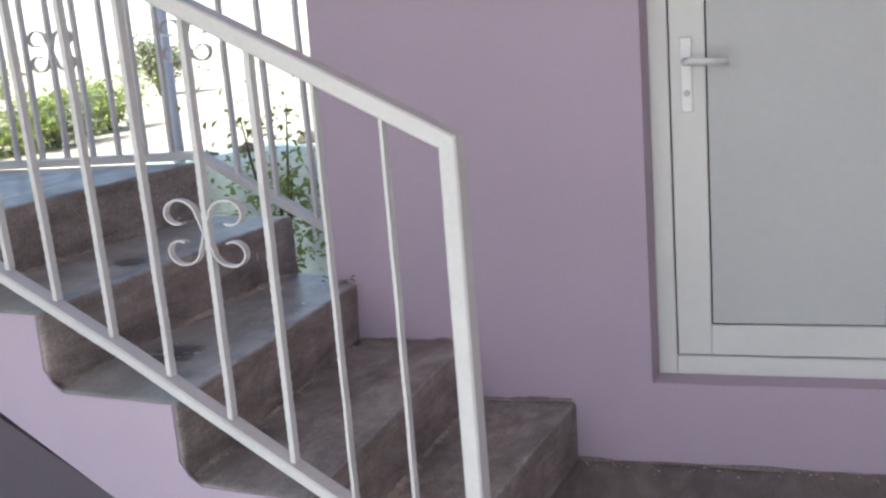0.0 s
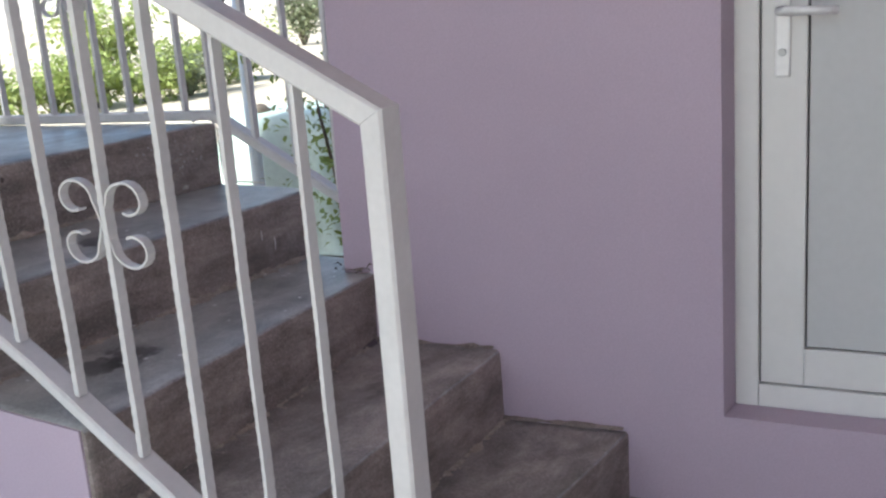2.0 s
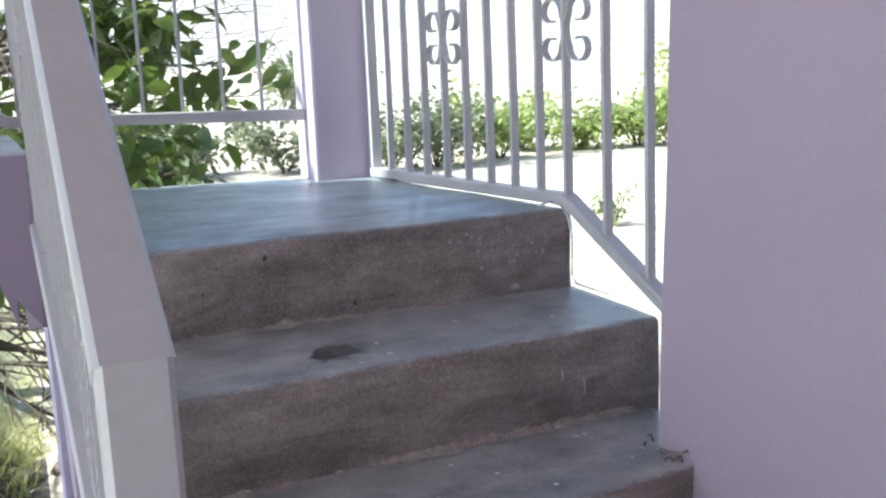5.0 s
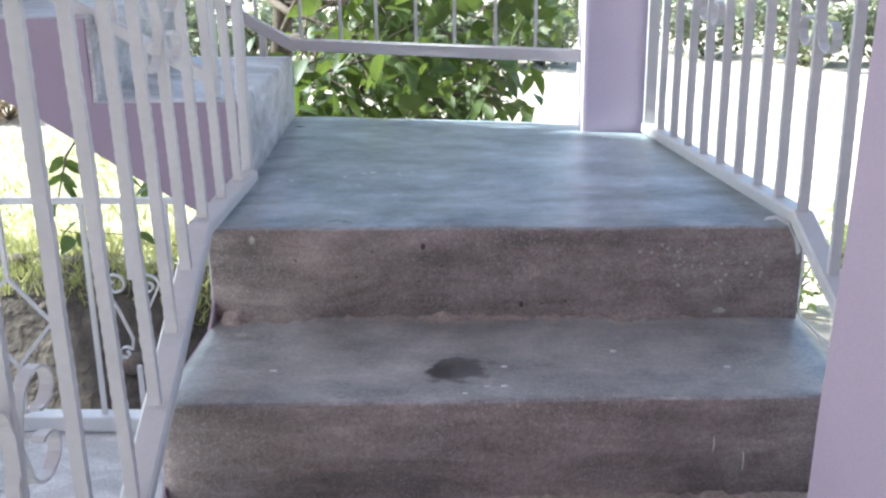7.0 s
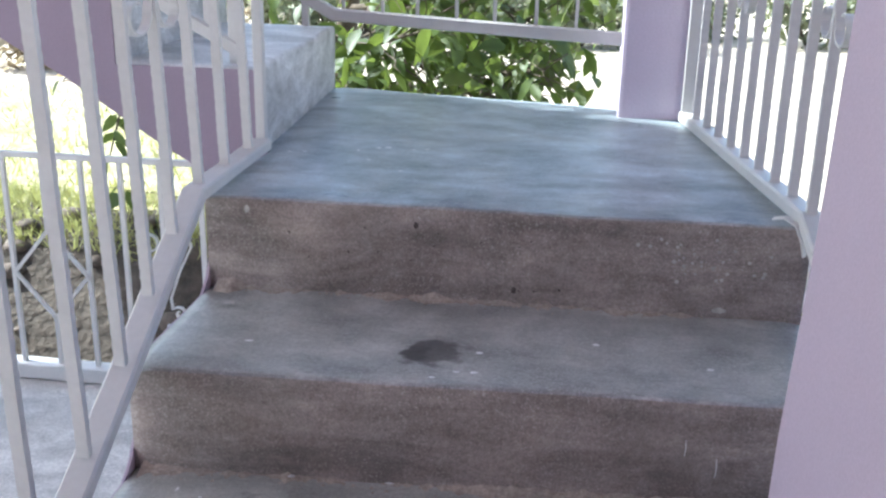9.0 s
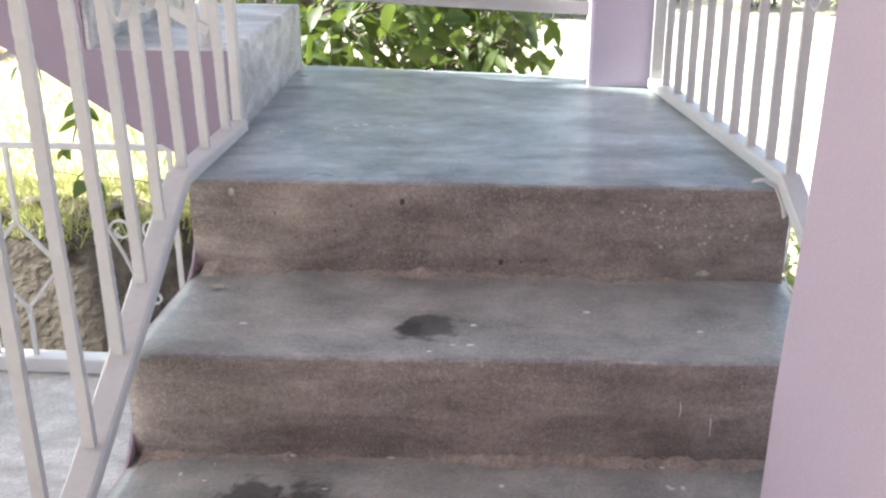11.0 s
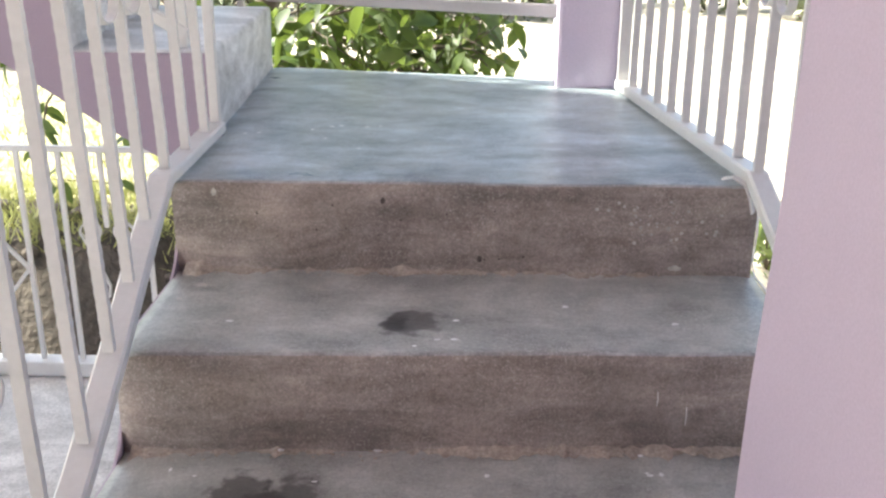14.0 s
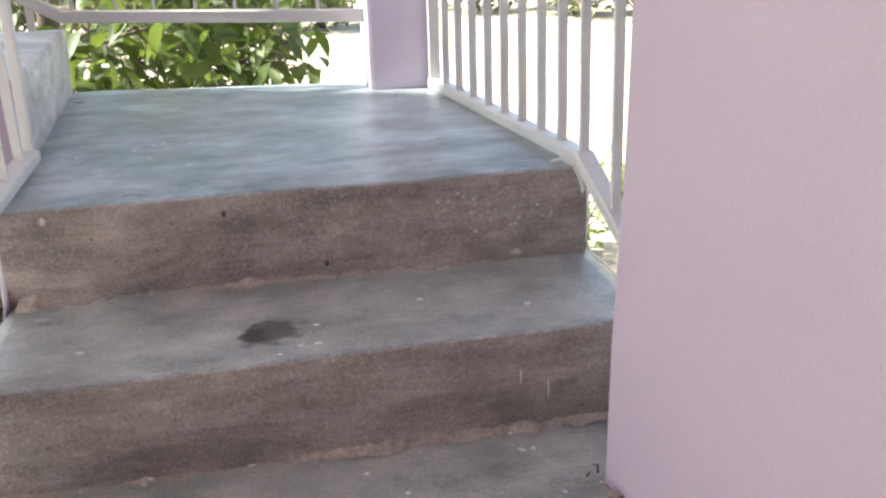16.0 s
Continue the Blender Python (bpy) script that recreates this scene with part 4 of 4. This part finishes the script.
# a hedge line across the dry field
r = random.Random(21)
x = -9.0
k = 0
while x < 12.6:
    tall = r.uniform(0.6, 1.0)
    grey = -5 < x < 4.6
    bush("hedge_bush", (x, 12.2 + r.uniform(-0.5, 1.2) + (0.04 * max(0, x - 8)) ** 2, GZ), (0.95, 0.7, tall * (0.95 if grey else 1)), 0.12, 1100, OLIVE if (grey or r.random() < 0.25) else HEDGE, 100 + k,
         "grey-green bush at the edge of the dry field" if grey else "bright green bush at the edge of the dry field", "bush", 8)
    x += r.uniform(0.65, 1.15)
    k += 1
for k, (x, y, h) in enumerate(((4.2, 18, 1.9), (12.5, 17, 1.7), (-3.5, 17, 3.0), (-8, 15, 3.2), (23, 21, 2.0))):
    bush("far_tree", (x, y, GZ), (1.1, 1.0, h), 0.17, 1500, HEDGE if k % 2 else OLIVE, 300 + k, "pale green young tree beyond the hedge", "tree", 10)

# grass strip as stuff
bm = bmesh.new()
for k in range(15000):
    px, py = r.uniform(-7.5, -0.9), 3.25 + abs(r.gauss(0, 1.3))
    if k > 6000:
        px, py = r.uniform(-6, -1.2), r.uniform(2.85, 3.45)
    h = r.uniform(0.03, 0.10)
    a = r.uniform(0, 6.28)
    dx, dy = math.cos(a) * 0.005, math.sin(a) * 0.005
    lx, ly = r.gauss(0, 0.04), r.gauss(0, 0.04)
    gz = bank(px, py) - 0.01
    v = [bm.verts.new(c) for c in ((px - dx, py - dy, gz), (px + dx, py + dy, gz), (px + lx, py + ly, gz + h))]
    bm.faces.new(v)
tagged(part("grass", bm, GRASS), "tufts of sunlit yellow-green grass", "grass", kind="stuff")
# stones of the soil bed
stone_meshes = []
for k in range(6):
    b2 = bmesh.new()
    bmesh.ops.create_icosphere(b2, subdivisions=2, radius=1)
    for v in b2.verts:
        v.co *= 1 + 0.28 * noise.noise(v.co * 1.3 + Vector((k * 7, 0, 0)))
        v.co.z *= 0.6
    stone_meshes.append(finish("stone", b2, STONE, True))
for k in range(80):
    px, py, s = r.uniform(-5.2, -1.0), r.uniform(2.56, 3.15), r.uniform(0.018, 0.055)
    ob = tagged(new("stone", stone_meshes[k % 6]), "brown-grey stone lying on dark soil", "stone", "stones of the soil bed")
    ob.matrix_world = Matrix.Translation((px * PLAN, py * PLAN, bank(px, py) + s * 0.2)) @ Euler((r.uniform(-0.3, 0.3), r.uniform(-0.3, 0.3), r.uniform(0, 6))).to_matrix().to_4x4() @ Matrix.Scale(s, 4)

# pale blue post and a heap under a tarpaulin weighted with stones
bm = bmesh.new()
tube(bm, [(1.654, 2.742, GZ - 0.05), (1.654, 2.742, 3.3)], [0.032, 0.032], 14)
tagged(part("post", bm, BLUEPIPE, smooth=True), "pale blue painted steel post on the ground", "post")
heap = thing("covered_heap", (0, 0, 0), "low heap under a pale green tarpaulin", "heap")
bm = bmesh.new()
C, SX, SY, TOP = Vector((2.95, 2.95, GZ)), 1.0, 0.5, 0.80
nu, nv = 46, 30
gv = []
for i in range(nu + 1):
    row = []
    for j in range(nv + 1):
        u, v = -1.25 + 2.5 * i / nu, -1.3 + 2.6 * j / nv
        du, dv = max(0, abs(u) - 0.85), max(0, abs(v) - 0.72)
        h = TOP * max(0.0, 1 - (du / 0.36) ** 1.3) * max(0.0, 1 - (dv / 0.5) ** 1.3)
        fold = 0.05 * math.sin(u * 17 + 2 * v) * min(1, (du + dv) * 4) + 0.05 * noise.noise((u * 3, v * 3, 2))
        row.append(bm.verts.new(C + Matrix.Rotation(radians(-45), 3, "Z") @ Vector((u * SX + fold * 0.6, v * SY + fold, h + 0.02 + fold * 0.5 * (h > 0.1)))))
    gv.append(row)
for i in range(nu):
    for j in range(nv):
        bm.faces.new((gv[i][j], gv[i + 1][j], gv[i + 1][j + 1], gv[i][j + 1]))
part("tarpaulin", bm, TARP, heap, "pale green plastic tarpaulin", smooth=True)
for k, (u, v, s) in enumerate(((-0.7, 0.1, 0.07), (-0.25, -0.2, 0.08), (0.2, 0.15, 0.10), (0.55, -0.1, 0.08), (-0.5, -0.35, 0.06))):
    ob = tagged(new("stone", stone_meshes[k]), "grey stone holding down the tarpaulin", "stone", "stones on the tarpaulin")
    p = C + Matrix.Rotation(radians(-45), 3, "Z") @ Vector((u * SX, v * SY, TOP + s * 0.4))
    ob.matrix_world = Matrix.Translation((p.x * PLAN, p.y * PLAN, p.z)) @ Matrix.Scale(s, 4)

# far hills
bm = bmesh.new()
hv = []
for i in range(61):
    a = radians(-100 + 200 * i / 60)
    d = 700
    hgt = 75 + 30 * (0.5 + 0.5 * noise.noise((i * 0.22, 4, 0)))
    p = (d * math.sin(a), d * math.cos(a))
    hv.append((bm.verts.new((p[0], p[1], -3)), bm.verts.new((p[0] * 1.12, p[1] * 1.12, hgt))))
for a, b in zip(hv, hv[1:]):
    bm.faces.new((a[0], b[0], b[1], a[1]))
tagged(part("backdrop", bm, HILL, smooth=True), "pale hazy hills far away", "hills", kind="structure")


# ---- marks on the concrete ----
def blot(bm, cx, cy, z, rx_, ry_, seed, lift=0.0025, n=26):
    c = bm.verts.new((cx, cy, z + lift))
    ring = []
    for k in range(n):
        a = k * math.tau / n
        s = 1 + 0.35 * noise.noise((math.cos(a) * 1.5 + seed * 9, math.sin(a) * 1.5, seed)) + 0.12 * noise.noise((math.cos(a) * 5 + seed, math.sin(a) * 5, 2))
        ring.append(bm.verts.new((cx + rx_ * s * math.cos(a), cy + ry_ * s * math.sin(a), z + lift)))
    for k in range(n):
        bm.faces.new((c, ring[k], ring[(k + 1) % n]))


r = random.Random(3)
bm = bmesh.new()
spots = [(-1.014, 1.624, 0.95), (-1.045, 1.615, 0.95), (-0.776, 1.497, 0.95), (-0.90, 1.66, 0.95), (-0.86, 1.58, 0.95), (-0.84, 1.70, 0.95), (-0.78, 1.69, 0.95), (-0.75, 1.70, 0.95), (-0.86, 1.69, 0.95),
         (-0.553, 1.03, 0.76), (-0.582, 0.951, 0.76), (-0.554, 0.953, 0.76), (-0.618, 0.924, 0.76), (-0.946, 1.008, 0.76), (-0.175, 1.034, 0.76), (-0.36, 1.1, 0.76),
         (-0.842, 0.891, 0.57), (-0.851, 0.916, 0.57), (-0.68, 0.897, 0.57), (-0.239, 0.903, 0.57)]
for k, (x, y, z) in enumerate(spots):
    blot(bm, x, y, z + 0.004, r.uniform(0.004, 0.0075), r.uniform(0.003, 0.0055), k + 2, 0.0025, 10)
for k in range(18):
    blot(bm, r.uniform(-1.05, -0.1), r.uniform(0.62, 0.85), 0.575, r.uniform(0.002, 0.0062), r.uniform(0.002, 0.0058), k + 40, 0.0025, 9)
tagged(part("paint_drops", bm, DOT, stairs), "small white paint drops", kind="stuff")
bm = bmesh.new()
for k, (x, z, s) in enumerate([(-0.702, 0.913, 0.0062), (-0.516, 0.792, 0.006)] + [(r.uniform(-1.0, -0.1), r.uniform(0.79, 0.93), r.uniform(0.0015, 0.003)) for _ in range(14)]):
    cy = 1.266 + 0.0155 * (x + 1.1) - 0.0065
    c = bm.verts.new((x, cy, z))
    ring = [bm.verts.new((x + s * math.cos(a) * 0.8, cy, z + s * math.sin(a) * 1.15 * (1 + 0.6 * noise.noise((k * 3.1, math.cos(a) * 2, math.sin(a) * 2))))) for a in (q * math.tau / 8 for q in range(8))]
    for q in range(8):
        bm.faces.new((c, ring[q], ring[(q + 1) % 8]))
tagged(part("pits", bm, PIT, stairs), "small dark pits in the riser", kind="stuff")
# sandy dirt gathered where treads meet risers
for k in range(1, 5):
    yl, yr, _ = STEPS[k]
    z = STEPS[k - 1][2]
    bm = bmesh.new()
    n = 160
    top_, bot = [], []
    for i in range(n + 1):
        f = i / n
        x = XL + 0.02 + (1.05 if k > 2 else 1.08) * f
        y = yl + (yr - yl) * f
        heap_ = 0.007 * max(0, 1 - f / 0.45) if k == 4 else (0.0045 * max(0, min(1, (f - 0.45) / 0.2)) if k == 3 else 0.001)
        w = max(0.0, 0.0052 + heap_ + 0.013 * noise.noise((x * 5, k * 3.7, 0)) + 0.009 * noise.noise((x * 23, k, 5)) + 0.009 * noise.noise((x * 70, k, 9)) + 0.008 * max(0, 1 - (x - XL) / 0.14))
        lip = max(0.0, w * (0.75 + 0.9 * noise.noise((x * 31, k * 2.3, 7))))
        top_.append(bm.verts.new((x, y + 0.006, z + 0.001 + lip)))
        bot.append(bm.verts.new((x, y + 0.002 - w * 2.2, z + 0.0005)))
    for i in range(n):
        bm.faces.new((bot[i], bot[i + 1], top_[i + 1], top_[i]))
    part("dirt_line", bm, DIRT, stairs, "sandy dirt along the joint", smooth=True)
# a strip of peeled paint at the bend of the landing railing
bm = bmesh.new()
pp = [(-0.055, 1.305, 0.958), (-0.04, 1.282, 0.968), (-0.022, 1.262, 0.960), (-0.012, 1.252, 0.935), (-0.006, 1.249, 0.905)]
ribbon(bm, pp, 0.012, 0.003, (0.6, 0.7, 0.2))
tagged(part("peeled_strip", bm, WHITE), "curled strip of peeled white paint on the landing edge", "paint strip")

# grime along the foot of the house wall and on the steps against it
bm = bmesh.new()
def grime(p0, p1, z, seed):
    n = 40
    up, out = [], []
    for i in range(n + 1):
        f = i / n
        y = p0 + (p1 - p0) * f
        w = max(0.002, 0.005 + 0.012 * noise.noise((y * 9, seed, 0)) + 0.008 * noise.noise((y * 31, seed, 4)))
        x = wall_x(y, max(z, 0.3)) - 0.006
        up.append(bm.verts.new((x, y, z + 0.005 + w * 0.8)))
        out.append(bm.verts.new((x - w * 1.6, y, z + 0.005)))
    for i in range(n):
        bm.faces.new((out[i], out[i + 1], up[i + 1], up[i]))


grime(-2.4, 0.0, 0.0, 1.5)
for k, (a, c) in enumerate(((0.01, 0.315), (0.325, 0.655), (0.667, 0.73))):
    grime(a, c, STEPS[k][2] + 0.002, 2.5 + k)
tagged(part("grime", bm, GRIME, house, "dusty grime along the wall's foot", smooth=True), kind="stuff")
# dry twigs fallen at the corner of the house
for k in range(5):
    a = Vector((-0.13 - 0.03 * r.random(), 0.60 + 0.16 * r.random(), 0.578 + 0.004 * k))
    e1 = a + Vector((r.uniform(-0.03, 0.01), r.uniform(-0.03, 0.03), r.uniform(0.0, 0.01)))
    bm = bmesh.new()
    tube(bm, [a, a.lerp(e1, 0.5) + Vector((0.006, 0.004, 0.004)), e1], [0.0022, 0.0018, 0.001], 5)
    tagged(part("twig", bm, BARK), "dry brown twig lying in the corner of a step", "twig", "twigs on the step")

# thin white drips on the riser of the fourth step
for k, (x, z0, z1) in enumerate(((-0.215, 0.662, 0.69), (-0.165, 0.625, 0.66))):
    bm = bmesh.new()
    y = STEPS[3][0] + (STEPS[3][1] - STEPS[3][0]) * (x - XL) / 1.1 - 0.0075
    tube(bm, [(x, y, z0), (x + 0.001, y, (z0 + z1) / 2), (x, y, z1)], [0.0006, 0.0011, 0.0006], 5)
    part("paint_drip", bm, DOT, stairs)

# pale lime flecks at the end of the landing's riser
bm = bmesh.new()
for k in range(46):
    x, z, s = -0.17 + r.gauss(0, 0.055), 0.875 + r.gauss(0, 0.026), r.uniform(0.0012, 0.0042)
    if z > 0.925 or x > -0.02:
        continue
    cy = 1.266 + 0.0155 * (x + 1.1) - 0.0068
    c = bm.verts.new((x, cy, z))
    ring = [bm.verts.new((x + s * math.cos(a) * (1 + 0.4 * noise.noise((k, a, 0))), cy, z + s * math.sin(a))) for a in (q * math.tau / 7 for q in range(7))]
    for q in range(7):
        bm.faces.new((c, ring[q], ring[(q + 1) % 7]))
tagged(part("lime_flecks", bm, FLECK, stairs), "pale lime flecks on the riser", kind="stuff")
# crumbs of mortar and dirt lying in the joints
bm = bmesh.new()


def crumb(x, y, z, s):
    top = bm.verts.new((x + r.uniform(-0.3, 0.3) * s, y, z + s * r.uniform(0.5, 0.9)))
    ring = [bm.verts.new((x + s * math.cos(a) * r.uniform(0.6, 1.1), y + s * math.sin(a) * r.uniform(0.6, 1.1), z)) for a in (q * math.tau / 6 for q in range(6))]
    for q in range(6):
        bm.faces.new((top, ring[q], ring[(q + 1) % 6]))


for k in range(1, 5):
    yl, yr, _ = STEPS[k]
    for j in range(46):
        f = r.random() ** 1.7
        crumb(XL + 0.03 + 1.0 * f, yl + (yr - yl) * f - 0.004 - abs(r.gauss(0, 0.014)), STEPS[k - 1][2] + 0.002, r.uniform(0.0015, 0.0055) * (1.5 if f < 0.1 else 1))
for j in range(60):
    y = r.uniform(-1.4, -0.02)
    crumb(wall_x(y) - 0.012 - abs(r.gauss(0, 0.03)), y, 0.001, r.uniform(0.002, 0.008))
tagged(part("crumbs", bm, DIRT, stairs), "crumbs of mortar and dirt in the joints", kind="stuff")
# larger pale chips on the fourth tread, at the top of the landing's riser and low on it
bm = bmesh.new()
for k, (x, y, z, a, c) in enumerate(((-1.041, 1.168, 0.764, 0.015, 0.011), (-0.949, 1.134, 0.764, 0.010, 0.008), (-1.06, 1.10, 0.764, 0.006, 0.005))):
    blot(bm, x, y, z, a, c, k + 70, 0.003, 16)
for k, (x, z, a, c) in enumerate(((-1.026, 0.928, 0.005, 0.008), (-0.138, 0.778, 0.013, 0.006))):
    cy = 1.266 + 0.0155 * (x + 1.1) - 0.0075
    mid = bm.verts.new((x, cy, z))
    ring = [bm.verts.new((x + a * math.cos(q) * (1 + 0.5 * noise.noise((k * 5, math.cos(q) * 2, math.sin(q) * 2))), cy, z + c * math.sin(q) * (1 + 0.5 * noise.noise((k * 7, math.cos(q) * 3, math.sin(q) * 3))))) for q in (j * math.tau / 14 for j in range(14))]
    for q in range(14):
        bm.faces.new((mid, ring[q], ring[(q + 1) % 14]))
tagged(part("chips", bm, CHIP, stairs), "pale chips of mortar on the step", kind="stuff")
# bead of white paint run down the open end of the landing's riser
bm = bmesh.new()
tube(bm, [(0.010, 1.276, 0.925), (0.013, 1.276, 0.86), (0.010, 1.275, 0.79), (0.014, 1.262, 0.768), (0.020, 1.20, 0.766), (0.026, 1.12, 0.765)], [0.0018, 0.0024, 0.0018, 0.0026, 0.0022, 0.0012], 6)
part("paint_bead", bm, DOT, stairs, "bead of white paint along the step's end", smooth=True)
